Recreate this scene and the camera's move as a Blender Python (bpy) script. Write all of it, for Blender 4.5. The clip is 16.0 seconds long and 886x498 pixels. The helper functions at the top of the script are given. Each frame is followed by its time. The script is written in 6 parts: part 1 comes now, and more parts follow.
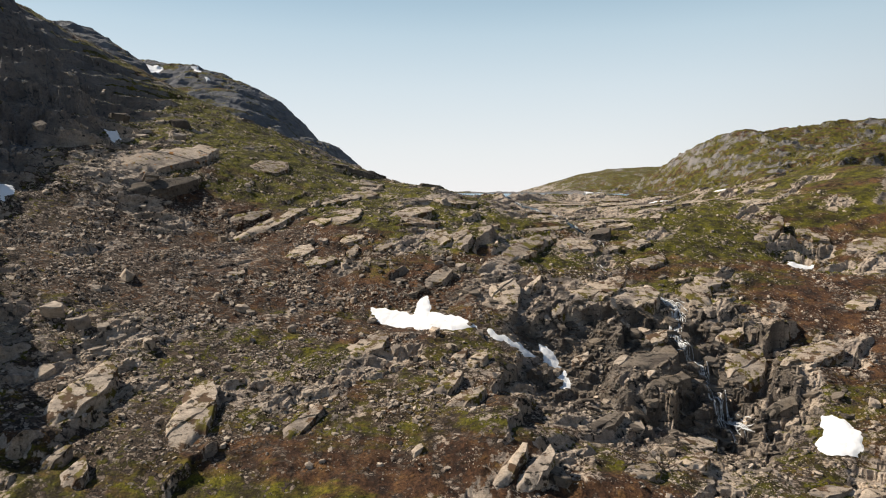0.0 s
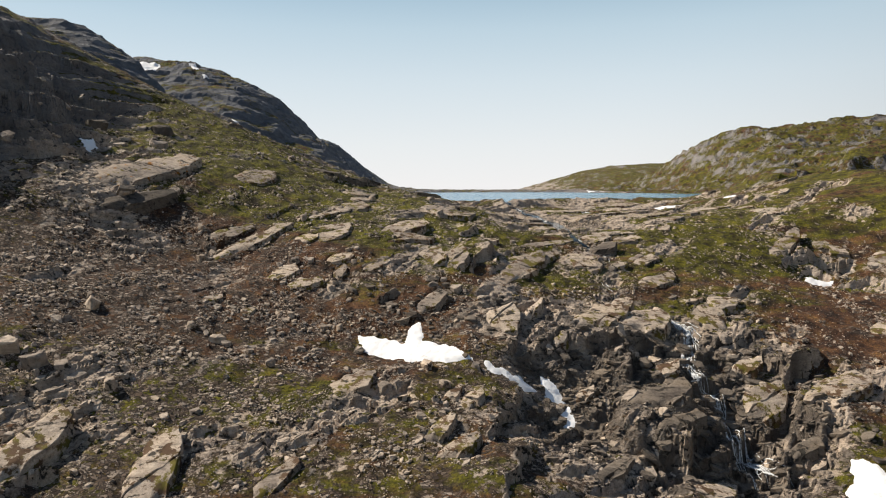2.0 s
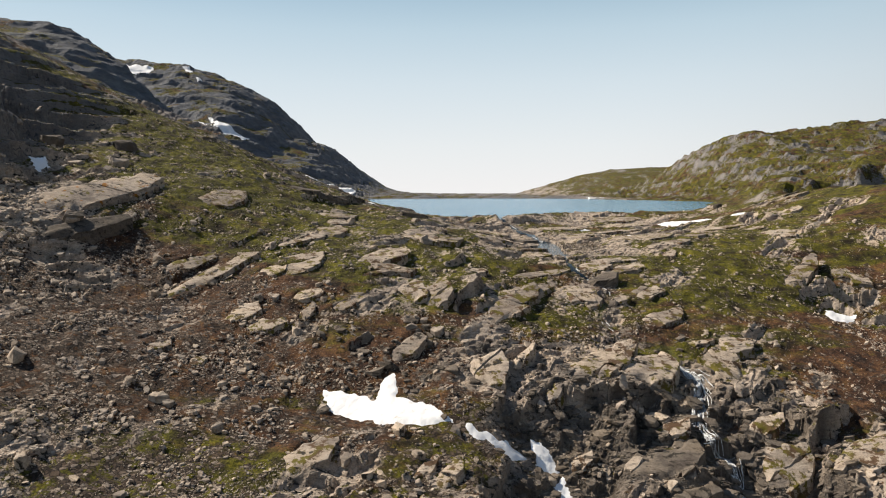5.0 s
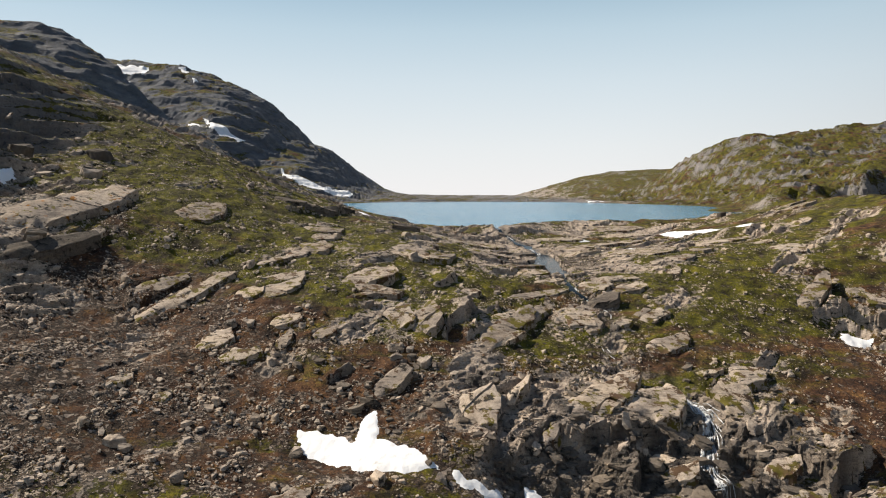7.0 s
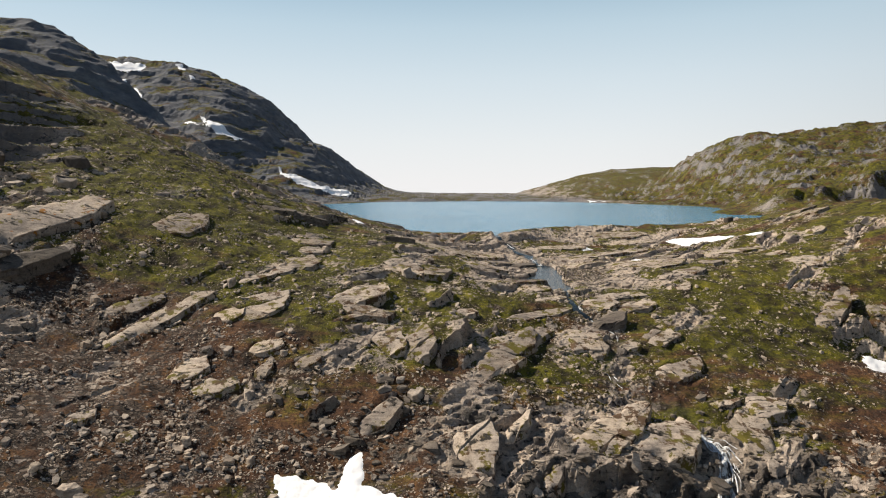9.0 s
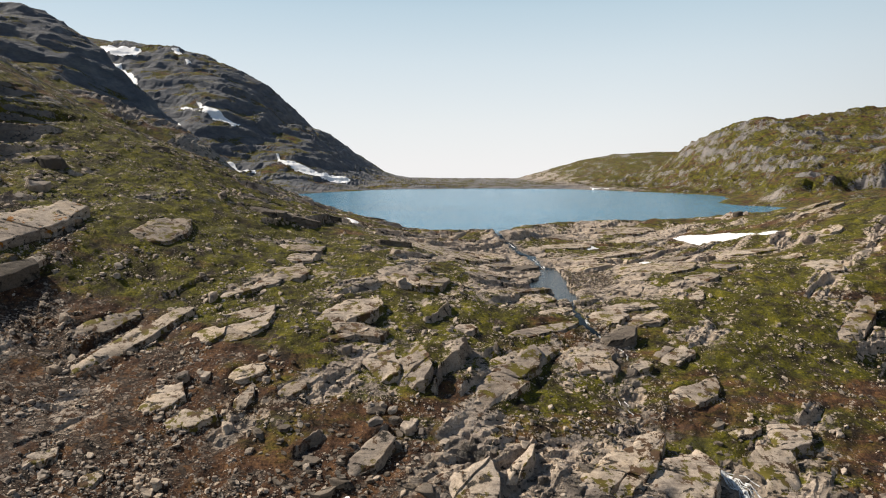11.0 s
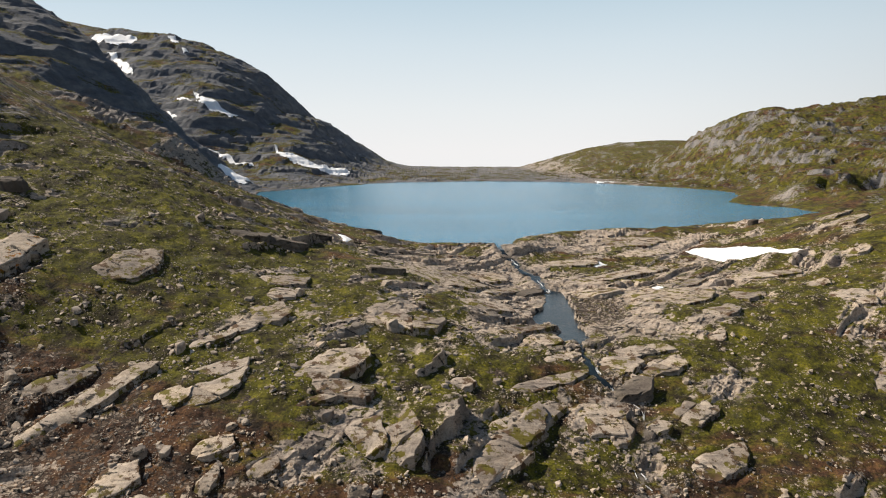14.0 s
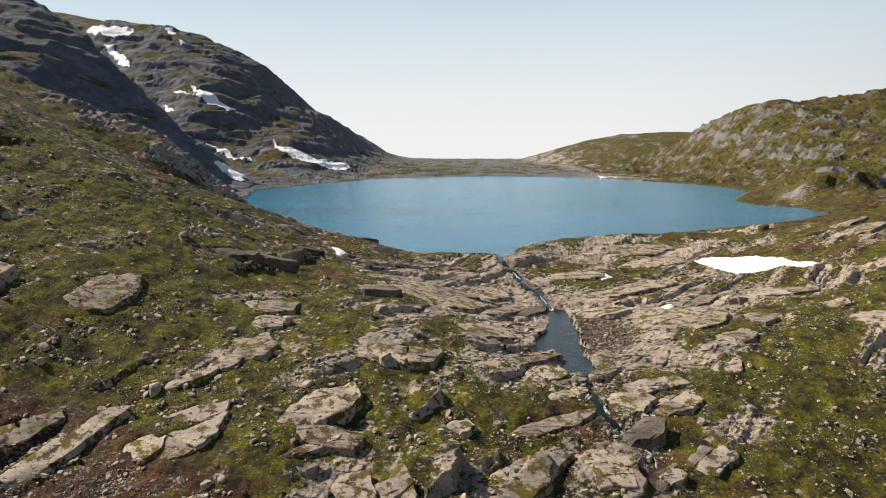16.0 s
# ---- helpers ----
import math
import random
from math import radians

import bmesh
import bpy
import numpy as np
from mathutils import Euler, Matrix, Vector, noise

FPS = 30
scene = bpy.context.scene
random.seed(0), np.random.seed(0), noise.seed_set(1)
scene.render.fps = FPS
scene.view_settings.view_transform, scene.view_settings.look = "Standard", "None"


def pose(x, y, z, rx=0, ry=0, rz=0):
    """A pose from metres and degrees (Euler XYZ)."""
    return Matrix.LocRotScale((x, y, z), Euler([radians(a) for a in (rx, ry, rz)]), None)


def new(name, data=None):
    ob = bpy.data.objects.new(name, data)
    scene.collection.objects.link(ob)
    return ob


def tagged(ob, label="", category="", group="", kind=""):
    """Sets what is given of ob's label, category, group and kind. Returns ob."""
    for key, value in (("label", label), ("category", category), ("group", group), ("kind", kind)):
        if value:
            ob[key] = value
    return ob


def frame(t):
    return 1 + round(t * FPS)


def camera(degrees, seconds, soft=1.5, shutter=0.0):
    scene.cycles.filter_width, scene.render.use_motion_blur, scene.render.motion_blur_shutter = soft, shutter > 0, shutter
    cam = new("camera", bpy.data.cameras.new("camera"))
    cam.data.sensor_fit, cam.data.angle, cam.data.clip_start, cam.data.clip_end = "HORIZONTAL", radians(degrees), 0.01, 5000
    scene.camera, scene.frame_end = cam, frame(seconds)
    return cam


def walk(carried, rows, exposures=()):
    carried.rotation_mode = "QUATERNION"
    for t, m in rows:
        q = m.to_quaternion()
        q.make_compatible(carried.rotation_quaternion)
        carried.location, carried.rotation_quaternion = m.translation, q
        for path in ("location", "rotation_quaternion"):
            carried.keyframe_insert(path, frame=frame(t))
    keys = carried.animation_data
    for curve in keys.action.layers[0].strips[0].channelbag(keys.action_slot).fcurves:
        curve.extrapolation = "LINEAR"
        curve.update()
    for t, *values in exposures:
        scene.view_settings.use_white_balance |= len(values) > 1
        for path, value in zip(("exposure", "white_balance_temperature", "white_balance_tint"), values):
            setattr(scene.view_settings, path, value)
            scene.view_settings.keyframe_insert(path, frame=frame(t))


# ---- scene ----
cam = camera(66.6, 16.0, soft=1.1)
# seconds, eye in metres, yaw, pitch and lean in degrees
PATH = [
    (0.0, -0.01, -0.04, 1.81, 0.03, -4.86, 0.10),
    (0.5, 0.28, 2.36, 2.80, 0.09, -5.18, 0.06),
    (1.0, 0.60, 4.89, 3.81, 0.14, -5.29, 0.02),
    (1.5, 0.98, 7.41, 4.76, 0.17, -5.30, -0.00),
    (2.0, 1.44, 9.98, 5.68, 0.19, -5.27, -0.03),
    (2.5, 1.94, 12.50, 6.55, 0.19, -5.25, -0.04),
    (3.0, 2.49, 15.02, 7.39, 0.20, -5.23, -0.04),
    (3.5, 3.04, 17.47, 8.18, 0.19, -5.20, -0.04),
    (4.0, 3.62, 19.90, 8.94, 0.19, -5.16, -0.03),
    (6.5, 6.18, 31.25, 12.52, 0.17, -5.17, 0.11),
    (7.0, 6.55, 33.49, 13.20, 0.16, -5.15, 0.13),
    (7.5, 6.87, 35.67, 13.88, 0.17, -5.19, 0.15),
    (8.0, 7.15, 37.87, 14.58, 0.18, -5.21, 0.16),
    (8.5, 7.39, 40.04, 15.31, 0.20, -5.30, 0.16),
    (9.0, 7.57, 42.28, 16.11, 0.21, -5.46, 0.16),
    (11.5, 8.37, 53.35, 21.02, 0.34, -7.20, 0.08),
    (12.0, 8.54, 55.56, 22.15, 0.38, -7.41, 0.07),
    (12.5, 8.71, 57.72, 23.35, 0.40, -7.60, 0.06),
    (13.0, 8.92, 59.87, 24.61, 0.44, -7.78, 0.06),
    (13.5, 9.11, 62.01, 25.88, 0.48, -7.97, 0.08),
    (14.0, 9.31, 64.15, 27.17, 0.52, -8.18, 0.07),
    (14.5, 9.50, 66.26, 28.43, 0.56, -8.39, 0.06),
    (15.0, 9.67, 68.38, 29.67, 0.60, -8.62, 0.07),
    (15.5, 9.84, 70.52, 30.84, 0.63, -8.84, 0.05),
    (16.0, 10.03, 72.71, 31.90, 0.67, -9.07, -0.02),
]
walk(cam, [(t, pose(x, y, z, 90 + pitch, 0, yaw) @ pose(0, 0, 0, 0, 0, lean)) for t, x, y, z, yaw, pitch, lean in PATH], [(0, 0.42), (16, 0.42)])

# ---------------------------------------------------------------- light: a clear day, the sun high in the west, to the left of the eye
SUN_UP, SUN_ROUND = 43.0, -72.0  # degrees above the horizon, and from straight ahead towards the right
world = bpy.data.worlds.new("clear_sky")
scene.world = world
world.use_nodes = True
sky = world.node_tree.nodes.new("ShaderNodeTexSky")
sky.sky_type, sky.sun_disc = "NISHITA", False
sky.sun_elevation, sky.sun_rotation = radians(SUN_UP), radians(SUN_ROUND)
sky.altitude, sky.air_density, sky.dust_density, sky.ozone_density = 800, 1.0, 0.3, 2.0
background = world.node_tree.nodes["Background"]
background.inputs["Strength"].default_value = 0.055
to_sun = Vector((math.sin(radians(SUN_ROUND)) * math.cos(radians(SUN_UP)), math.cos(radians(SUN_ROUND)) * math.cos(radians(SUN_UP)), math.sin(radians(SUN_UP))))
# thin white haze that thickens towards the horizon and brightens on the sun's side
air, height, thick, tint, haze, side, glow, tone = (world.node_tree.nodes.new("ShaderNode" + kind)
                                                    for kind in ("TexCoord", "SeparateXYZ", "ValToRGB", "ValToRGB", "Mix", "VectorMath", "MapRange", "Mix"))
haze.data_type = tone.data_type = "RGBA"
tone.blend_type = "MULTIPLY"
tone.inputs["Factor"].default_value = 1.0
side.operation = "DOT_PRODUCT"
side.inputs[1].default_value = to_sun
glow.interpolation_type = "SMOOTHSTEP"
for slot, value in (("From Min", -0.95), ("From Max", 0.15), ("To Min", 3.0), ("To Max", 12.7)):
    glow.inputs[slot].default_value = value


def stops(node, *marks):
    row = node.color_ramp.elements
    while len(row) < len(marks):
        row.new(0.5)
    for mark, (at, colour) in zip(row, marks):
        mark.position, mark.color = at, (*colour, 1)


stops(thick, (0.0, (0.98,) * 3), (0.22, (0.80,) * 3), (0.36, (0.42,) * 3), (0.52, (0.05,) * 3))
stops(tint, (0.0, (0.96, 0.95, 0.95)), (0.06, (0.91, 0.94, 0.955)), (0.15, (0.79, 0.89, 0.945)), (0.26, (0.58, 0.77, 0.88)))
for a, b in ((air.outputs["Generated"], height.inputs[0]), (height.outputs["Z"], thick.inputs["Fac"]), (thick.outputs["Color"], haze.inputs["Factor"]),
             (height.outputs["Z"], tint.inputs["Fac"]), (tint.outputs["Color"], tone.inputs["A"]), (glow.outputs["Result"], tone.inputs["B"]),
             (air.outputs["Generated"], side.inputs[0]), (side.outputs["Value"], glow.inputs["Value"]), (tone.outputs["Result"], haze.inputs["B"]),
             (sky.outputs[0], haze.inputs["A"]), (haze.outputs["Result"], background.inputs["Color"])):
    world.node_tree.links.new(a, b)
sunlight = new("sun", bpy.data.lights.new("sun", "SUN"))
sunlight.data.energy, sunlight.data.angle, sunlight.data.color = 5.0, radians(0.5), (1.0, 0.90, 0.75)
sunlight.matrix_world = Matrix.Translation((0, 0, 400)) @ to_sun.to_track_quat("Z", "Y").to_matrix().to_4x4()


# ---------------------------------------------------------------- materials
def surface(name, rough=0.9):
    mat = bpy.data.materials.new(name)
    mat.use_nodes = True
    shader = mat.node_tree.nodes["Principled BSDF"]
    shader.inputs["Roughness"].default_value = rough
    shader.inputs["Specular IOR Level"].default_value = 0.25
    return mat, mat.node_tree.nodes, mat.node_tree.links, shader


def noise_at(nodes, links, where, size, detail=4.0, rough=0.6, stretch=None):
    """Noise with features of that size in metres."""
    tex = nodes.new("ShaderNodeTexNoise")
    tex.inputs["Scale"].default_value, tex.inputs["Detail"].default_value, tex.inputs["Roughness"].default_value = 1.0 / size, detail, rough
    if stretch:
        turn = nodes.new("ShaderNodeMapping")
        turn.inputs["Rotation"].default_value = [radians(a) for a in stretch[0]]
        turn.inputs["Scale"].default_value = stretch[1]
        links.new(where, turn.inputs["Vector"])
        where = turn.outputs[0]
    links.new(where, tex.inputs["Vector"])
    return tex.outputs["Fac"]


def ramp(nodes, links, fac, *stops):
    """A colour ramp; stops of (place, colour)."""
    node = nodes.new("ShaderNodeValToRGB")
    marks = node.color_ramp.elements
    while len(marks) < len(stops):
        marks.new(0.5)
    for mark, (at, colour) in zip(marks, stops):
        mark.position = at
        mark.color = (*colour, 1) if len(colour) == 3 else colour
    links.new(fac, node.inputs["Fac"])
    return node.outputs["Color"]


def grey(v):
    return (v, v, v)


def calc(nodes, links, op, a, b=None, c=None):
    node = nodes.new("ShaderNodeMath")
    node.operation = op
    for slot, q in zip(node.inputs, (a, b, c)):
        if q is None:
            continue
        if isinstance(q, (int, float)):
            slot.default_value = q
        else:
            links.new(q, slot)
    return node.outputs[0]


def blend(nodes, links, fac, a, b, kind="MIX"):
    node = nodes.new("ShaderNodeMix")
    node.data_type, node.blend_type = "RGBA", kind
    for slot, q in ((node.inputs["Factor"], fac), (node.inputs["A"], a), (node.inputs["B"], b)):
        if isinstance(q, (int, float)):
            slot.default_value = q
        elif isinstance(q, tuple):
            slot.default_value = (*q, 1)
        else:
            links.new(q, slot)
    return node.outputs["Result"]


def bump(nodes, links, shader, height, way, strength=1.0):
    node = nodes.new("ShaderNodeBump")
    node.inputs["Distance"].default_value, node.inputs["Strength"].default_value = way, strength
    links.new(height, node.inputs["Height"])
    links.new(node.outputs[0], shader.inputs["Normal"])


def rock_colour(nodes, links, where, light=1.0):
    """Weathered pale gneiss: warm grey, with dark lichen, layers, cracks and stains."""
    fine = noise_at(nodes, links, where, 0.22, 5, 0.75)
    grainy = noise_at(nodes, links, where, 0.8, 6, 0.72)
    broad = noise_at(nodes, links, where, 5.0, 5, 0.65)
    bands = noise_at(nodes, links, where, 1.0, 5, 0.65, ((0, 0, -45), (0.16, 1.3, 2.2)))
    colour = ramp(nodes, links, grainy, (0.30, tuple(light * q for q in (0.17, 0.134, 0.108))), (0.42, tuple(light * q for q in (0.42, 0.342, 0.278))),
                  (0.66, tuple(light * q for q in (0.56, 0.467, 0.385))))
    colour = blend(nodes, links, 0.9, colour, ramp(nodes, links, fine, (0.34, grey(0.55)), (0.48, grey(1.0)), (0.70, grey(1.2))), "MULTIPLY")
    colour = blend(nodes, links, 0.85, colour, ramp(nodes, links, bands, (0.32, grey(0.45)), (0.47, grey(1.0))), "MULTIPLY")
    tint = ramp(nodes, links, broad, (0.30, (0.55, 0.54, 0.56)), (0.48, (1, 1, 1)), (0.72, (1.08, 1.02, 0.92)))
    colour = blend(nodes, links, 1.0, colour, tint, "MULTIPLY")
    # open joints
    joint = nodes.new("ShaderNodeTexVoronoi")
    joint.feature = "DISTANCE_TO_EDGE"
    joint.inputs["Scale"].default_value = 0.5
    turn = nodes.new("ShaderNodeMapping")
    turn.inputs["Rotation"].default_value, turn.inputs["Scale"].default_value = (0, 0, radians(-45)), (0.28, 1.0, 0.7)
    links.new(where, turn.inputs["Vector"])
    links.new(turn.outputs[0], joint.inputs["Vector"])
    some = calc(nodes, links, "MULTIPLY_ADD", noise_at(nodes, links, where, 3.0, 3, 0.6), -1.6, 0.86)
    worn = calc(nodes, links, "MULTIPLY_ADD", grainy, 0.5, -0.25)
    gap = calc(nodes, links, "ADD", joint.outputs["Distance"], calc(nodes, links, "ADD", worn, calc(nodes, links, "MAXIMUM", some, 0.0)))
    gap = ramp(nodes, links, gap, (0.01, grey(0)), (0.045, grey(1)))
    height = calc(nodes, links, "ADD", calc(nodes, links, "MULTIPLY", grainy, 0.8), calc(nodes, links, "MULTIPLY", bands, 0.8))
    height = calc(nodes, links, "ADD", height, calc(nodes, links, "MULTIPLY_ADD", gap, 0.5, calc(nodes, links, "MULTIPLY", fine, 0.25)))
    colour = blend(nodes, links, calc(nodes, links, "SUBTRACT", 1.0, gap), colour, (0.05, 0.043, 0.036))
    return colour, height


def ground_material():
    mat, nodes, links, shader = surface("mountain_ground", 0.92)
    where = nodes.new("ShaderNodeTexCoord").outputs["Object"]
    cover = nodes.new("ShaderNodeAttribute")
    cover.attribute_name = "cover"
    split = nodes.new("ShaderNodeSeparateColor")
    links.new(cover.outputs["Color"], split.inputs["Color"])
    bare, green, wet = split.outputs
    rock, rock_height = rock_colour(nodes, links, where, 0.98)
    # wet rock goes dark; the same mask darkens some shaded ground
    rock = blend(nodes, links, calc(nodes, links, "MULTIPLY", wet, 0.8), rock, (0.035, 0.030, 0.026))
    # dark, lichen-grown rock of the crags and the mountain, distance haze and shade tinted in
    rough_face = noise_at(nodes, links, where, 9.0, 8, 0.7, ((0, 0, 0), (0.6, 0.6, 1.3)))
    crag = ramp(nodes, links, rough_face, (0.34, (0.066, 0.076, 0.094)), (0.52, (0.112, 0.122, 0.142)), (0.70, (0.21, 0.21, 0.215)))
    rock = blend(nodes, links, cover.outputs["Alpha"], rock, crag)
    # turf, from olive moss to brown heath
    tuft = noise_at(nodes, links, where, 0.35, 5, 0.7)
    patch = noise_at(nodes, links, where, 3.2, 6, 0.7)
    olive = ramp(nodes, links, patch, (0.36, (0.022, 0.015, 0.007)), (0.45, (0.054, 0.047, 0.008)), (0.55, (0.098, 0.091, 0.007)), (0.72, (0.20, 0.168, 0.012)))
    heath = ramp(nodes, links, patch, (0.36, (0.020, 0.012, 0.009)), (0.46, (0.064, 0.031, 0.017)), (0.58, (0.122, 0.060, 0.027)), (0.72, (0.19, 0.105, 0.034)))
    streaks = noise_at(nodes, links, where, 9.0, 7, 0.7, ((0, 0, -45), (0.35, 1.0, 1.0)))
    mixed = calc(nodes, links, "ADD", green, calc(nodes, links, "MULTIPLY_ADD", streaks, 2.4, -1.2))
    turf = blend(nodes, links, ramp(nodes, links, mixed, (0.38, grey(0)), (0.62, grey(1))), heath, olive)
    turf = blend(nodes, links, 0.8, turf, ramp(nodes, links, tuft, (0.36, grey(0.16)), (0.50, grey(0.95)), (0.66, grey(1.75))), "MULTIPLY")
    # rubble of small pale stones between the tufts
    chips = nodes.new("ShaderNodeTexVoronoi")
    chips.inputs["Scale"].default_value = 1.5
    links.new(where, chips.inputs["Vector"])
    chance = calc(nodes, links, "MULTIPLY_ADD", noise_at(nodes, links, where, 2.2, 4, 0.6), 1.0, -0.40)
    chip = ramp(nodes, links, calc(nodes, links, "SUBTRACT", chance, chips.outputs["Distance"]), (0.0, grey(0)), (0.03, grey(1)))
    turf = blend(nodes, links, chip, turf, blend(nodes, links, 0.6, rock, (0.20, 0.175, 0.14)))
    # scree of small broken plates
    stones, seams, lie = nodes.new("ShaderNodeTexVoronoi"), nodes.new("ShaderNodeTexVoronoi"), nodes.new("ShaderNodeMapping")
    lie.inputs["Rotation"].default_value, lie.inputs["Scale"].default_value = (0, 0, radians(-38)), (0.62, 1.0, 1.0)
    warped = nodes.new("ShaderNodeVectorMath")
    warped.operation = "MULTIPLY_ADD"
    jitter = nodes.new("ShaderNodeTexNoise")
    jitter.inputs["Scale"].default_value, jitter.inputs["Detail"].default_value = 0.45, 3
    links.new(where, jitter.inputs["Vector"])
    links.new(jitter.outputs["Color"], warped.inputs[0])
    warped.inputs[1].default_value = (1.6, 1.6, 1.6)
    links.new(where, warped.inputs[2])
    links.new(warped.outputs[0], lie.inputs["Vector"])
    seams.feature = "DISTANCE_TO_EDGE"
    for tex in (stones, seams):
        tex.inputs["Scale"].default_value = 2.3
        links.new(lie.outputs[0], tex.inputs["Vector"])
    tone_of = nodes.new("ShaderNodeSeparateColor")
    links.new(stones.outputs["Color"], tone_of.inputs["Color"])
    scree = ramp(nodes, links, tone_of.outputs[0], (0.0, (0.042, 0.030, 0.023)), (0.50, (0.120, 0.083, 0.060)), (0.82, (0.235, 0.182, 0.143)), (1.0, (0.42, 0.345, 0.285)))
    scree = blend(nodes, links, 0.8, scree, ramp(nodes, links, tuft, (0.34, grey(0.6)), (0.6, grey(1.15))), "MULTIPLY")
    seam = ramp(nodes, links, seams.outputs["Distance"], (0.03, grey(0)), (0.11, grey(1)))
    scree = blend(nodes, links, seam, (0.026, 0.020, 0.016), scree)
    thick = nodes.new("ShaderNodeAttribute")
    thick.attribute_name = "rubble"
    much = calc(nodes, links, "ADD", thick.outputs["Fac"], calc(nodes, links, "MULTIPLY_ADD", noise_at(nodes, links, where, 4.0, 6, 0.75), 2.0, -1.0))
    much = calc(nodes, links, "MULTIPLY", ramp(nodes, links, much, (0.40, grey(0)), (0.52, grey(1))), ramp(nodes, links, tone_of.outputs[1], (0.12, grey(0)), (0.18, grey(1))))
    turf = blend(nodes, links, much, turf, scree)
    edge = calc(nodes, links, "ADD", bare, calc(nodes, links, "MULTIPLY_ADD", noise_at(nodes, links, where, 1.3, 7, 0.72), 1.5, -0.75))
    stony = ramp(nodes, links, edge, (0.46, grey(0)), (0.56, grey(1)))
    links.new(blend(nodes, links, stony, turf, rock), shader.inputs["Base Color"])
    gloss = ramp(nodes, links, wet, (0.2, grey(0.92)), (0.8, grey(0.35)))
    links.new(gloss, shader.inputs["Roughness"])
    height = calc(nodes, links, "ADD", calc(nodes, links, "MULTIPLY", rock_height, 0.6), calc(nodes, links, "MULTIPLY", tuft, 0.8))
    height = calc(nodes, links, "ADD", height, calc(nodes, links, "MULTIPLY", chip, 0.5))
    height = calc(nodes, links, "ADD", height, calc(nodes, links, "MULTIPLY", calc(nodes, links, "MULTIPLY", seam, much), calc(nodes, links, "MULTIPLY", tone_of.outputs[2], 0.6)))
    height = calc(nodes, links, "MULTIPLY_ADD", calc(nodes, links, "MULTIPLY", rough_face, cover.outputs["Alpha"]), 9.0, height)
    bump(nodes, links, shader, height, 0.42, 1.0)
    return mat


def boulder_material(name, light=1.0, moss=0.0, tuft=(0.095, 0.056, 0.032)):
    mat, nodes, links, shader = surface(name, 0.88)
    where = nodes.new("ShaderNodeTexCoord").outputs["Object"]
    info = nodes.new("ShaderNodeObjectInfo")
    island = nodes.new("ShaderNodeNewGeometry")
    spot = nodes.new("ShaderNodeVectorMath")
    spot.operation = "ADD"
    links.new(where, spot.inputs[0])
    links.new(info.outputs["Location"], spot.inputs[1])
    colour, height = rock_colour(nodes, links, spot.outputs[0], light)
    own = calc(nodes, links, "FRACT", calc(nodes, links, "ADD", info.outputs["Random"], island.outputs["Random Per Island"]))
    colour = blend(nodes, links, 1.0, colour, ramp(nodes, links, own, (0.0, (0.56, 0.56, 0.56)), (0.5, (0.84, 0.85, 0.85)), (1.0, (1.0, 1.0, 0.98))), "MULTIPLY")
    if moss:
        patch = noise_at(nodes, links, spot.outputs[0], 2.0, 6, 0.7)
        kind = ramp(nodes, links, noise_at(nodes, links, spot.outputs[0], 3.5, 3, 0.6), (0.45, tuft), (0.55, (0.115, 0.095, 0.016)))
        colour = blend(nodes, links, ramp(nodes, links, patch, (0.66 - moss * 0.2, grey(0)), (0.69 - moss * 0.2, grey(1))), colour, kind)
    links.new(colour, shader.inputs["Base Color"])
    bump(nodes, links, shader, height, 0.20, 1.0)
    return mat


def snow_material():
    mat, nodes, links, shader = surface("old_snow", 0.6)
    where = nodes.new("ShaderNodeTexCoord").outputs["Object"]
    cups = noise_at(nodes, links, where, 0.9, 4, 0.55)
    dirt = noise_at(nodes, links, where, 2.6, 7, 0.75)
    colour = ramp(nodes, links, dirt, (0.26, (0.52, 0.49, 0.46)), (0.40, (0.84, 0.84, 0.85)), (0.7, (0.90, 0.90, 0.91)))
    links.new(colour, shader.inputs["Base Color"])
    bump(nodes, links, shader, cups, 0.20, 0.6)
    return mat


def water_material(name, colour, ripple, way, rough=0.06):
    mat, nodes, links, shader = surface(name, rough)
    where = nodes.new("ShaderNodeTexCoord").outputs["Object"]
    shader.inputs["IOR"].default_value, shader.inputs["Specular IOR Level"].default_value = 1.33, 0.36
    broad = noise_at(nodes, links, where, 45.0, 5, 0.6, ((0, 0, 0), (0.35, 1, 1)))
    links.new(blend(nodes, links, 1.0, colour, ramp(nodes, links, broad, (0.35, grey(0.75)), (0.65, grey(1.2))), "MULTIPLY"), shader.inputs["Base Color"])
    waves = calc(nodes, links, "ADD", noise_at(nodes, links, where, ripple, 4, 0.6, ((0, 0, 20), (0.6, 1, 1))), noise_at(nodes, links, where, ripple * 5, 3, 0.5))
    bump(nodes, links, shader, waves, way, 1.0)
    return mat


def foam_material():
    mat, nodes, links, shader = surface("white_water", 0.4)
    where = nodes.new("ShaderNodeTexCoord").outputs["Object"]
    drops = noise_at(nodes, links, where, 0.5, 5, 0.7)
    links.new(ramp(nodes, links, drops, (0.36, (0.10, 0.10, 0.10)), (0.54, (0.68, 0.69, 0.70))), shader.inputs["Base Color"])
    bump(nodes, links, shader, drops, 0.12, 0.8)
    return mat


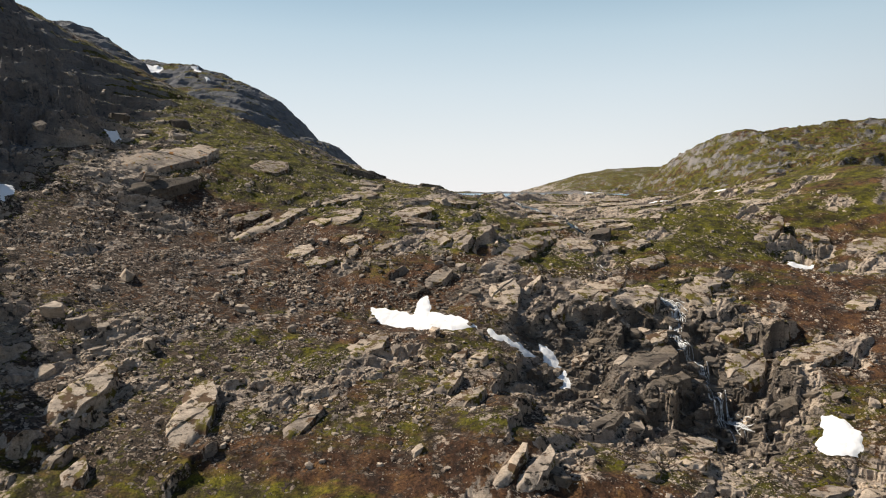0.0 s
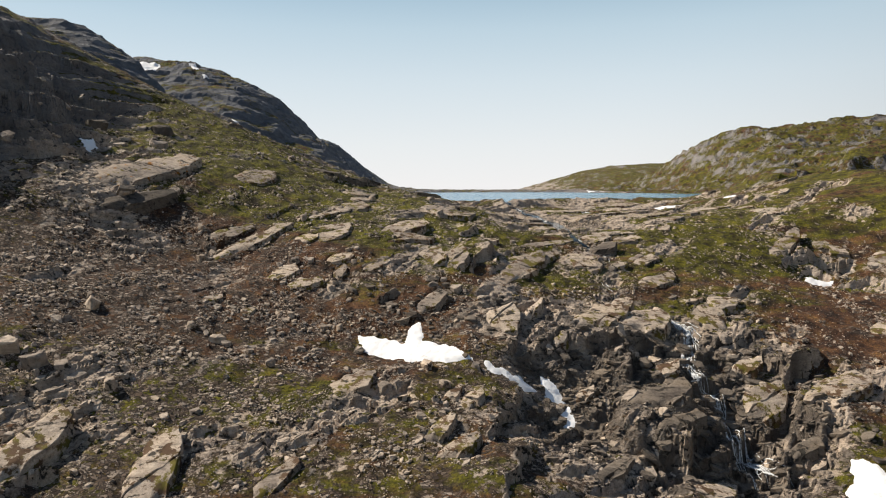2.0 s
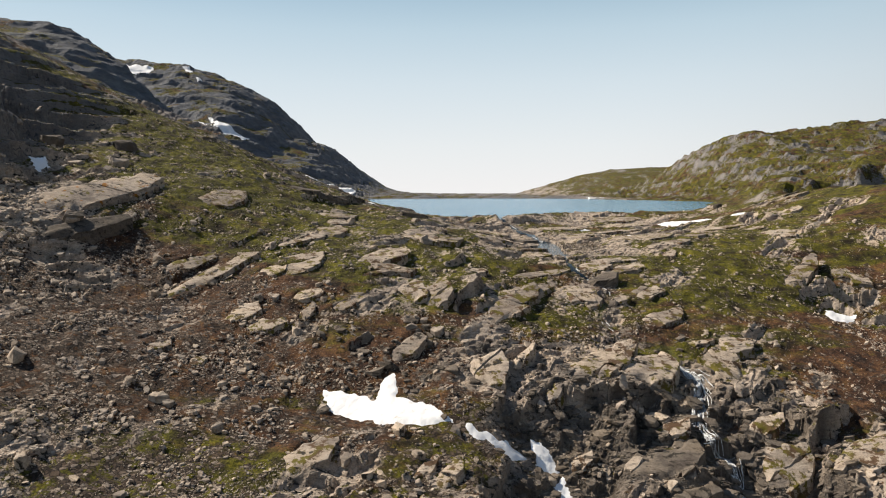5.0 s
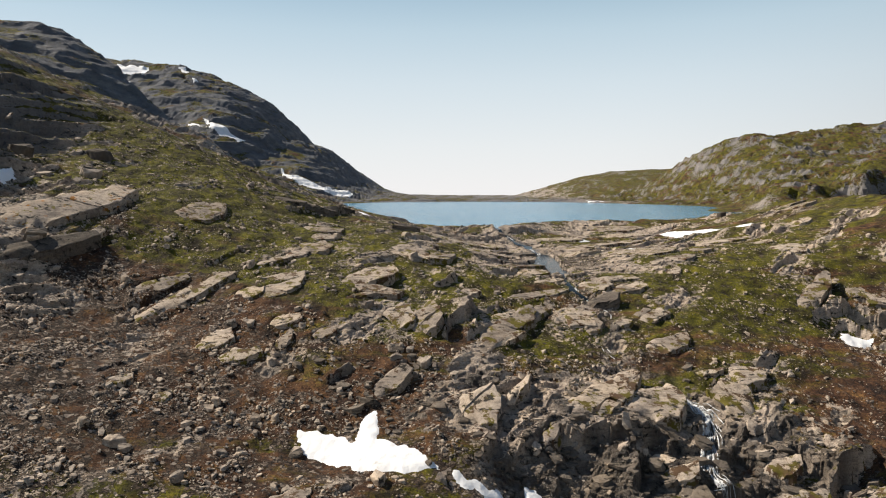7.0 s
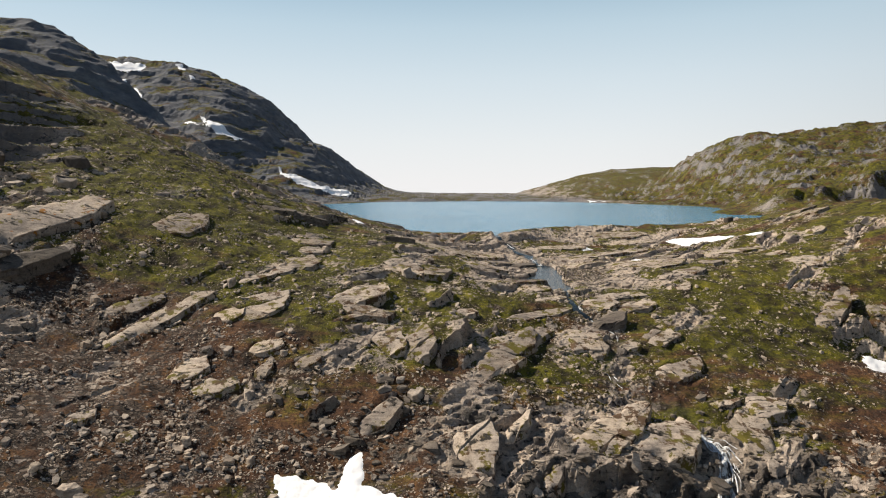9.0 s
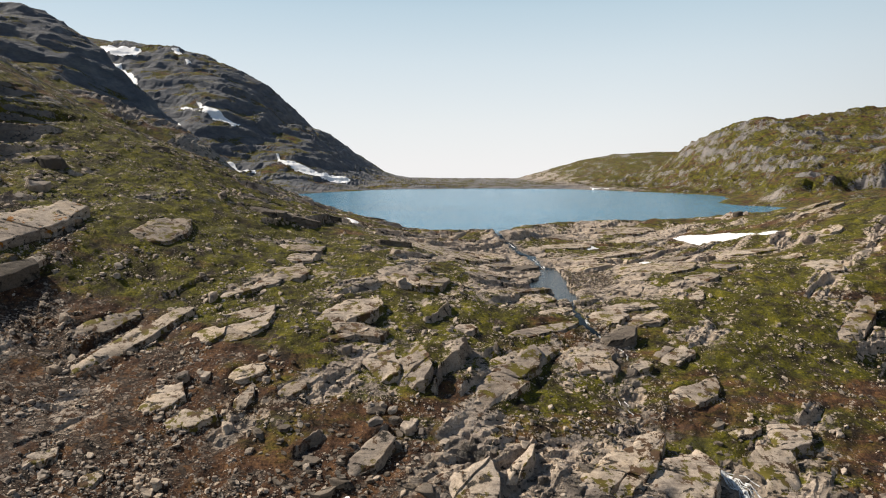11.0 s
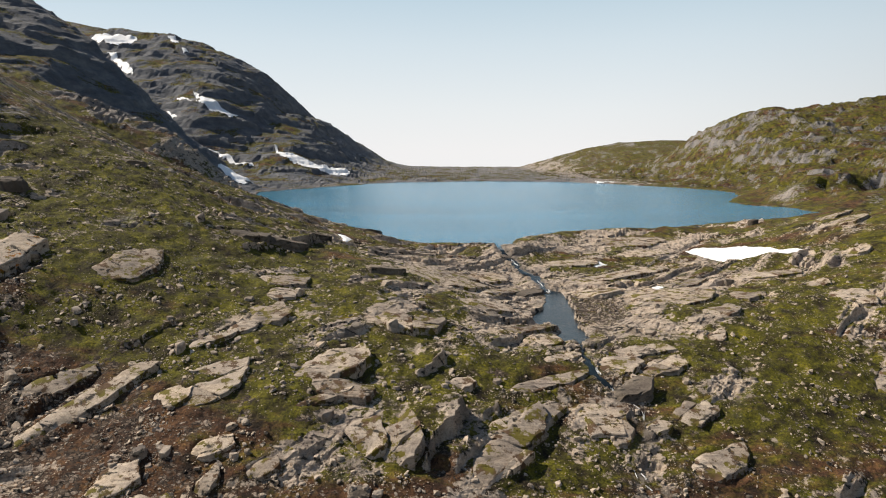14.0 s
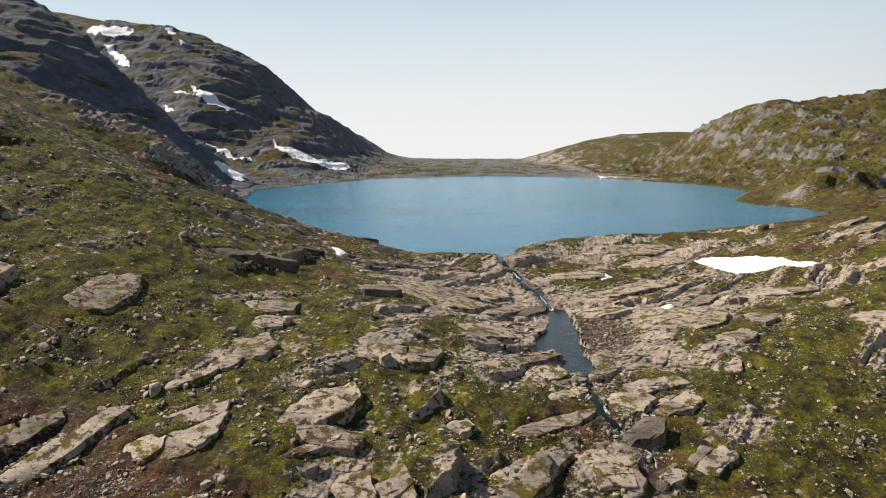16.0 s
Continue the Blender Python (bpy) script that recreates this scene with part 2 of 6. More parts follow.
GROUND = ground_material()
# DARK_ROCK: the same gneiss darkened, for dark wet rock and for shaded faces
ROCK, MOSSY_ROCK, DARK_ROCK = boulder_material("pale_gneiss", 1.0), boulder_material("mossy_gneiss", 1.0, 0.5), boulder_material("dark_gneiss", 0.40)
SCREE_ROCK = boulder_material("scree_gneiss", 1.08)
SLAB_ROCK = boulder_material("slab_gneiss", 0.96, 0.72)
ORANGE_ROCK = boulder_material("orange_moss_gneiss", 1.0, 0.40, (0.30, 0.12, 0.018))
RED_ROCK = boulder_material("rusty_gneiss", 0.16)
SNOW_SURFACE, FOAM = snow_material(), foam_material()
LAKE_WATER = water_material("lake_water", (0.012, 0.135, 0.235), 1.6, 0.32, 0.16)
STREAM_WATER = water_material("stream_water", (0.014, 0.022, 0.028), 0.6, 0.10)


# ---------------------------------------------------------------- the lie of the land
def lattice(ix, iy, seed):
    h = (ix.astype(np.int64) * 374761393 + iy.astype(np.int64) * 668265263 + seed * 974711) & 0xFFFFFFFF
    h = ((h ^ (h >> 13)) * 1274126177) & 0xFFFFFFFF
    return (h ^ (h >> 16)) / 4294967296.0


def grain(x, y, size, seed=0):
    """Gradient noise, about -1 to 1, with features of that size in metres."""
    x, y = x / size, y / size
    ix, iy = np.floor(x), np.floor(y)
    fx, fy = x - ix, y - iy
    wx, wy = fx * fx * fx * (fx * (fx * 6 - 15) + 10), fy * fy * fy * (fy * (fy * 6 - 15) + 10)
    out = 0
    for dx in (0, 1):
        for dy in (0, 1):
            a = 2 * np.pi * lattice(ix + dx, iy + dy, seed)
            out = out + (wx if dx else 1 - wx) * (wy if dy else 1 - wy) * (np.cos(a) * (fx - dx) + np.sin(a) * (fy - dy))
    return out * 1.5


def fractal(x, y, size, seed=0, octaves=4, gain=0.5):
    out, amp = 0, 1.0
    for k in range(octaves):
        out = out + amp * grain(x, y, size / 2 ** k, seed + 17 * k)
        amp *= gain
    return out


def cells(x, y, seed):
    """Cellular noise with cells one unit wide: the random number of the nearest cell, a second one, its own offset, the way to its border."""
    ix, iy = np.floor(x), np.floor(y)
    best, second = np.full(x.shape, 9.0), np.full(x.shape, 9.0)
    num, num2, ox, oy = (np.zeros(x.shape) for _ in range(4))
    for dx in (-1, 0, 1):
        for dy in (-1, 0, 1):
            cx, cy = ix + dx, iy + dy
            px, py = cx + 0.15 + 0.7 * lattice(cx, cy, seed) - x, cy + 0.15 + 0.7 * lattice(cx, cy, seed + 1) - y
            d = px * px + py * py
            near = d < best
            second = np.where(near, best, np.minimum(second, d))
            best = np.where(near, d, best)
            num = np.where(near, lattice(cx, cy, seed + 2), num)
            num2 = np.where(near, lattice(cx, cy, seed + 3), num2)
            ox, oy = np.where(near, -px, ox), np.where(near, -py, oy)
    return num, num2, ox, oy, np.sqrt(second) - np.sqrt(best)


def ease(a, b, q):
    q = np.clip((q - a) / (b - a), 0, 1)
    return q * q * (3 - 2 * q)


def spline(q, knots):
    """Weights of a natural cubic spline through the knots, for each q."""
    k = np.array(knots, float)
    n, h = len(k), np.diff(k)
    a, r = np.eye(n), np.zeros((n, n))
    for i in range(1, n - 1):
        a[i, i - 1:i + 2] = h[i - 1], 2 * (h[i - 1] + h[i]), h[i]
        r[i, i - 1:i + 2] = 6 / h[i - 1], -6 / h[i - 1] - 6 / h[i], 6 / h[i]
    m = np.linalg.solve(a, r)
    q = np.clip(q, k[0], k[-1])
    i = np.clip(np.searchsorted(k, q) - 1, 0, n - 2)
    e, s, t = np.eye(n), ((k[i + 1] - q) / h[i])[:, None], ((q - k[i]) / h[i])[:, None]
    return s * e[i] + t * e[i + 1] + ((s ** 3 - s) * m[i] + (t ** 3 - t) * m[i + 1]) * (h[i] ** 2 / 6)[:, None]


# long profiles of the slope, from the valley up to the lake's sill, heights over the lake at these distances
ALONG = (55, 85, 105, 125, 145, 165, 190, 220, 250, 290)
PROFILES = {}
PROFILES[-135] = (-9.7, 6.9, 16.8, 28.1, 39.9, 52.2, 61.5, 61.4, 58.0, 51.2)  # under the western crag
PROFILES[-100] = (-24.8, -10.1, -1.9, 5.1, 15.1, 23.5, 30.6, 40.7, 38.6, 31.1)
PROFILES[-75] = (-34.5, -20.0, -11.5, -5.8, 4.6, 14.2, 18.8, 28.3, 26.9, 17.5)  # grassy hillside
PROFILES[-50] = (-41.3, -27.4, -18.9, -11.6, -6.8, 4.6, 12.9, 18.4, 17.1, 6.1)
PROFILES[-25] = (-42.5, -29.2, -22.7, -16.4, -6.7, -0.1, 4.8, 7.4, 7.6, 1.4)
PROFILES[0] = (-42.2, -29.2, -24.3, -17.3, -8.6, -2.7, 2.0, 1.1, 0.7, -2.0)  # middle of the slope
PROFILES[25] = (-44.2, -33.8, -31.0, -20.5, -13.5, -6.6, -3.8, -4.6, -1.6, -1.8)  # stream
PROFILES[50] = (-47.5, -38.8, -33.2, -24.0, -15.8, -8.4, -3.6, -3.6, -3.3, -1.1)  # waterfall
PROFILES[75] = (-48.1, -38.8, -30.8, -23.8, -17.3, -11.0, -2.7, -2.7, -3.1, -1.1)  # green knoll
PROFILES[100] = (-46.9, -36.4, -29.2, -23.3, -18.9, -13.3, -1.8, 1.2, 1.2, 0.4)
PROFILES[140] = (-44.6, -32.8, -25.1, -18.0, -11.2, -2.8, 5.8, 10.1, 11.5, 7.8)

LAKE_SHORE = ((-8, 271), (2, 263), (25, 263), (37, 284), (48, 293), (70, 305), (90, 309), (115, 320), (147, 345), (178, 372),
              (180, 396), (166, 414), (163, 440), (186, 480), (205, 530), (198, 565), (185, 594), (147, 655), (114, 690), (37, 700),
              (-39, 670), (-61, 643), (-92, 582), (-119, 527), (-105, 440), (-72, 350), (-34, 290))


def edge_way(x, y, outline):
    """The way to a closed outline, minus inside it."""
    pts = np.array(outline, float)
    best, inside = np.full(x.shape, 1e9), np.zeros(x.shape, bool)
    for (ax, ay), (bx, by) in zip(pts, np.roll(pts, -1, 0)):
        ex, ey = bx - ax, by - ay
        t = np.clip(((x - ax) * ex + (y - ay) * ey) / (ex * ex + ey * ey), 0, 1)
        best = np.minimum(best, (x - ax - t * ex) ** 2 + (y - ay - t * ey) ** 2)
        inside ^= ((ay > y) != (by > y)) & (x < ex * (y - ay) / (ey + 1e-12 * (ey == 0)) + ax)
    return np.where(inside, -1, 1) * np.sqrt(best)


def blob(x, y, cx, cy, rx, ry, turn=0):
    """A soft round patch, 1 in its middle."""
    c, s = math.cos(radians(turn)), math.sin(radians(turn))
    p, q = ((x - cx) * c + (y - cy) * s) / rx, ((y - cy) * c - (x - cx) * s) / ry
    return np.exp(-(p * p + q * q))


def line_way(x, y, way):
    """The way to a polyline and the share of its length at the nearest place."""
    pts = np.array(way, float)
    best, share = np.full(x.shape, 1e18), np.zeros(x.shape)
    legs = np.hypot(*(pts[1:, :2] - pts[:-1, :2]).T)
    done = 0
    for (a, b, leg) in zip(pts[:-1], pts[1:], legs):
        ex, ey = b[0] - a[0], b[1] - a[1]
        t = np.clip(((x - a[0]) * ex + (y - a[1]) * ey) / (ex * ex + ey * ey), 0, 1)
        d = (x - a[0] - t * ex) ** 2 + (y - a[1] - t * ey) ** 2
        share = np.where(d < best, (done + t * leg) / legs.sum(), share)
        best = np.minimum(best, d)
        done += leg
    return np.sqrt(best), share


def shore_way(x, y):
    """The way to the lake's ragged shore, minus in the water."""
    return edge_way(x + 3 * grain(x, y, 18, 61) + 1.2 * grain(x, y, 5, 64), y + 3 * grain(x, y, 18, 62) + 1.2 * grain(x, y, 5, 65), LAKE_SHORE)


def far_land(x, y, shore):
    """Mountains and hills round the lake."""
    wob = fractal(x, y, 160, 5, 3)
    z = 0.3 + 0.008 * np.clip(shore, 0, 60) + 0.02 * np.clip(-x, 0, 120) * ease(20, 80, shore) + 0.6 * wob
    z = z - 0.10 * np.clip(y - 780, 0, 4000) - 0.00003 * np.clip(y - 780, 0, 4000) ** 2
    # western mountain behind the lake, and the dark spur before it
    ridge = np.interp(x, (-1200, -638, -589, -541, -501, -430, -398, -336, -304, -276, -247, -231, -203, -193, -171, -151, -131, -110, -88, -67, -31, 11, 60),
                      (300, 241, 221, 209, 197, 181, 180, 172, 163, 150, 136, 126, 97, 79, 70, 63, 43, 20, 10, 4, 2, -2, -3))
    rise = ease(585, 915, y + 0.15 * x + 16 * wob) ** 0.85
    behind = 1 - 0.0011 * np.clip(y - 990, 0, 900)
    z = np.maximum(z, ridge * rise * behind + 2 * wob)
    spur = np.interp(x, (-900, -294, -265, -239, -221, -195, -169, -150, -128, -100), (240, 135, 122, 105, 85, 60, 36, 17, 3, -20))
    z = np.maximum(z, spur - 0.42 * np.abs(y - 545 - 10 * wob) * ease(520, 700, np.abs(x) + 420) - 0.2 * np.clip(y - 545, 0, 500))
    # eastern hill above its cliff, and the long green hill far behind it
    hill = np.interp(x, (120, 200, 239, 265, 285, 308, 331, 349, 379, 425, 465, 900), (0, 3, 11, 25, 44, 62, 74, 78, 76, 83, 87, 120))
    up = np.interp(y + 6 * wob, (330, 400, 455, 520, 600, 700, 800, 880, 1000, 1100), (0.05, 0.12, 0.33, 0.40, 0.42, 0.66, 1.0, 0.85, 0.25, 0.0))
    east = ease(150, 235, x - 0.15 * np.clip(y - 480, 0, 200) + 0.12 * np.clip(480 - y, 0, 200))
    z = np.maximum(z, hill * up * east)
    cliff_top = np.interp(x, (185, 197, 223, 243, 300, 420), (1, 9, 19, 24, 34, 44))
    z = np.where(x > 185, np.maximum(z, cliff_top * (0.9 + 0.25 * grain(x, y, 45, 15)) * ease(432, 447, y - 0.25 * (x - 220) + 6 * wob + 7 * grain(x, y, 15, 16)) * (1 - ease(500, 590, y)) * ease(2, 22, shore)), z)
    green_hill = np.interp(x, (40, 81, 129, 207, 255, 303, 380, 423, 700), (-30, -15, -2, 21, 35, 44, 48, 47, 60))
    z = np.maximum(z, green_hill * np.exp(-((y - 1250) / 420.0) ** 2) - 0.02 * np.abs(y - 1250))
    z = np.maximum(z, 8.5 * ease(178, 212, x) * ease(340, 385, y) * (1 - ease(500, 560, y)))
    return z - 0.16 * np.clip(y - 1350, 0, 5000)


SNOW = {}  # outlines of the snow that lies on the ground
SNOW["long"] = ((-13.3, 121.5), (-12.0, 121.9), (-8.7, 121.2), (-5.2, 119.6), (-4.8, 122.8), (-3.0, 124.7), (-2.3, 120.0), (0.6, 118.4), (3.0, 117.1), (5.0, 115.5), (6.7, 114.5), (1.5, 113.7), (-4.3, 114.6), (-9.4, 116.8), (-12.3, 118.0))
SNOW["strip"] = ((16.9, 116.3), (18.1, 116.6), (19.6, 114.7), (20.4, 113.1), (18.8, 112.7), (17.4, 113.0), (16.9, 114.4))
SNOW["strip end"] = ((19.2, 111.9), (20.9, 112.7), (21.5, 110.0), (19.9, 108.7))
SNOW["thin"] = ((7.3, 114.5), (9.3, 114.0), (13.1, 113.7), (16.2, 113.3), (14.9, 112.4), (11.5, 112.5), (7.9, 113.3))
SNOW["hollow"] = ((59.5, 104.0), (61.1, 103.7), (63.0, 101.9), (63.2, 98.3), (61.1, 95.7), (57.9, 95.0), (56.0, 96.0), (55.5, 98.1), (58.1, 100.5))
SNOW["ledge"] = ((84.3, 164.0), (87.0, 163.9), (90.1, 162.5), (88.0, 161.7), (81.3, 155.6))
SNOW["shore"] = ((80.6, 266.4), (85.1, 269.0), (97.7, 264.0), (102.1, 256.8), (101.0, 248.4), (98.7, 233.6), (94.1, 232.1), (93.1, 243.9), (87.3, 257.7), (84.7, 259.8))
SNOW["spot"] = ((47.8, 248.5), (51.7, 252.7), (52.8, 248.9), (49.1, 244.3))
SNOW["slot"] = ((54.4, 213.4), (58.3, 218.3), (59.0, 215.5), (56.4, 210.5), (54.1, 209.9))
SNOW["crag"] = ((-84.6, 170.5), (-84.0, 174.6), (-81.9, 172.6), (-82.0, 168.8))
SNOW["wall"] = ((-89.2, 134.7), (-86.4, 135.3), (-84.4, 133.1), (-85.6, 130.4))
SNOW["brow"] = ((-19.9, 238.2), (-18.1, 240.1), (-15.5, 236.2), (-16.7, 231.6))

POOL = ((31.3, 218.0), (35.6, 220.1), (35.9, 214.1), (35.3, 201.1), (34.4, 188.6), (33.5, 179.6), (32.2, 177.7), (28.4, 176.5), (27.4, 179.2), (29.6, 183.9), (28.8, 188.2), (25.5, 189.5), (25.4, 195.0), (28.4, 201.1), (30.9, 209.5))
POOL_LEVEL = -5.3
STREAM_UP = ((23.5, 262.7, 0.02), (23.5, 258.7, -0.02), (24.1, 252.1, -0.12), (26.1, 248.2, -1.68), (28.1, 238.6, -3.03), (31.2, 229.7, -4.16), (32.1, 219.8, -4.84), (32.8, 217.0, -5.30))
STREAM_DOWN = ((32.2, 178.7, -5.30), (31.4, 171.5, -5.64), (32.3, 167.5, -6.28), (32.8, 164.0, -7.15), (34.9, 161.3, -9.09), (37.7, 158.5, -10.11), (37.4, 155.6, -11.03), (34.8, 151.9, -12.20), (33.3, 148.2, -13.44), (34.6, 145.6, -14.48), (36.4, 143.7, -15.34), (39.5, 142.0, -16.20), (42.5, 140.3, -17.04), (43.7, 136.5, -18.46))
FALL = ((43.7, 136.5, -18.46), (44.8, 135.2, -19.12), (45.8, 132.3, -20.37), (45.2, 129.5, -21.37), (42.6, 121.9, -23.97), (43.4, 119.3, -25.49), (45.4, 119.4, -27.78), (46.2, 116.9, -30.21), (46.1, 113.8, -32.13), (46.2, 109.6, -33.37), (47.4, 106.4, -35.06), (48.6, 103.8, -36.45))


SCARPS = []  # steps in the slope that face south-east


def scarp(way, height, back=6.0, front=4.0):
    """Registers a step along a way, higher on its north-western side."""
    SCARPS.append((way, height, back, front))


def scarp_height(x, y, way, height, back, front):
    wx, wy = x + 1.1 * grain(x, y, 5, 301) + 0.5 * grain(x, y, 1.6, 303), y + 1.1 * grain(x, y, 5, 302) + 0.5 * grain(x, y, 1.6, 304)
    d, share = line_way(wx, wy, way)
    best, side = np.full(x.shape, 1e18), np.zeros(x.shape)
    for (ax, ay), (bx, by) in zip(way[:-1], way[1:]):
        ex, ey = bx - ax, by - ay
        t = np.clip(((wx - ax) * ex + (wy - ay) * ey) / (ex * ex + ey * ey), 0, 1)
        q = (wx - ax - t * ex) ** 2 + (wy - ay - t * ey) ** 2
        cross = ex * (wy - ay) - ey * (wx - ax)
        side = np.where(q < best, np.sign(cross), side)
        best = np.minimum(best, q)
    ends = ease(0.0, 0.12, share) * (1 - ease(0.88, 1.0, share)) * (0.75 + 0.5 * grain(x, y, 6, 305))
    if height < 6:
        return height * ends * np.where(side > 0, 0.65 * np.exp(-d / back), -0.35 * np.exp(-d / front))
    # high walls climb in a few broken storeys
    run = np.where(side > 0, d, -d) / (0.85 * height) + 0.16 * fractal(x, y, 9, 307, 3) * (1 - ease(0.6, 1.5, d / height))
    q = np.clip(run, 0, 1) * 4 + (0.6 * grain(x, y, 14, 309) + 0.25 * grain(x, y, 4, 311)) * ease(0.0, 0.1, run) * (1 - ease(0.9, 1.0, run))
    up = np.clip((np.floor(q) + ease(0.0, 0.28, q - np.floor(q))) / 4, 0, 1)
    return height * ends * (up * 0.9 * np.exp(-np.maximum(np.where(side > 0, d, 0) - 0.85 * height, 0) / back) - 0.2 * np.exp(-d / front) * (side < 0))


def smooth_land(x, y):
    """The ground without its small relief, and the way to the lake's shore."""
    shore = shore_way(x, y)
    net = np.array([PROFILES[k] for k in sorted(PROFILES)])
    near = np.einsum("ni,nj,ij->n", spline(x, sorted(PROFILES)), spline(y, ALONG), net)
    far = far_land(x, y, shore)
    # south of the slope the valley falls away below the eye
    far = np.where(y < 60, -44 - 0.25 * np.clip(60 - y, 0, 300) + 0.45 * np.clip(np.abs(x - 20) - 90, 0, 500), far)
    keep = (1 - ease(138, 200, np.abs(x - 2))) * (1 - ease(285, 335, y)) * ease(20, 58, y)
    high = np.where(x < -135, near + 0.35 * np.clip(-135 - x, 0, 260), near)
    far = np.where((x < -130) & (y < 420), np.maximum(far, high * (1 - ease(250, 430, y))), far)
    z = near * keep + far * (1 - keep)
    # crest of the western hillside, above the steep fall to the lake
    crest = np.interp(x, (-400, -148, -127, -110, -90, -79, -60, -45), (75, 58, 50, 43, 33, 24, 8, 0))
    crest = np.minimum(crest - 0.35 * np.clip(310 - y, 0, 500) - 0.8 * np.clip(y - 314, 0, 500), 1 + 1.1 * shore)
    z = np.where(y > 200, np.maximum(z, crest), z)
    # gully under the waterfall, hollows and the near western crag
    z = z - 5.0 * blob(x, y, 52, 116, 7, 5, 20) - 3.0 * blob(x, y, 44, 103, 8, 9) + 3.0 * blob(x, y, 62, 113, 5, 5)
    z = z - 2.5 * blob(x, y, 20, 111, 6, 7) - 2.6 * blob(x, y, 86, 161, 7, 5) + 2.0 * blob(x, y, 8, 83, 6, 5) + 2.2 * blob(x, y, 8, 117, 6, 3, -20) - 1.7 * blob(x, y, -11, 117, 8, 6)
    z = z - 2.8 * blob(x, y, 90, 256, 13, 9) + 2.2 * blob(x, y, 92, 234, 24, 8) - 3.5 * blob(x, y, -80, 168, 7, 10) + 5.0 * blob(x, y, -91, 165, 7, 14) + 8.0 * blob(x, y, -79, 88, 10, 12)
    for way, height, back, front in SCARPS:
        w = np.array(way)
        reach = 3.5 * max(back, front) + 0.9 * height
        m = (x > w[:, 0].min() - reach) & (x < w[:, 0].max() + reach) & (y > w[:, 1].min() - reach) & (y < w[:, 1].max() + reach)
        if m.any():
            z[m] += scarp_height(x[m], y[m], way, height, back, front)
    # rim and bed of the lake
    rim = 0.25 + 0.10 * np.clip(shore, 0, 6) + 0.25 * grain(x, y, 7, 63)
    near_shore = 1 - ease(5, 15, shore)
    flat = (1 - ease(0, 45, shore)) * ease(310, 360, y)
    z = z * (1 - flat) + np.minimum(z, rim + 0.06 * shore) * flat
    z = np.where(shore > 0, z + (np.maximum(z, rim) - z) * near_shore, -0.25 + np.maximum(shore * 0.35, -9))
    return z, shore


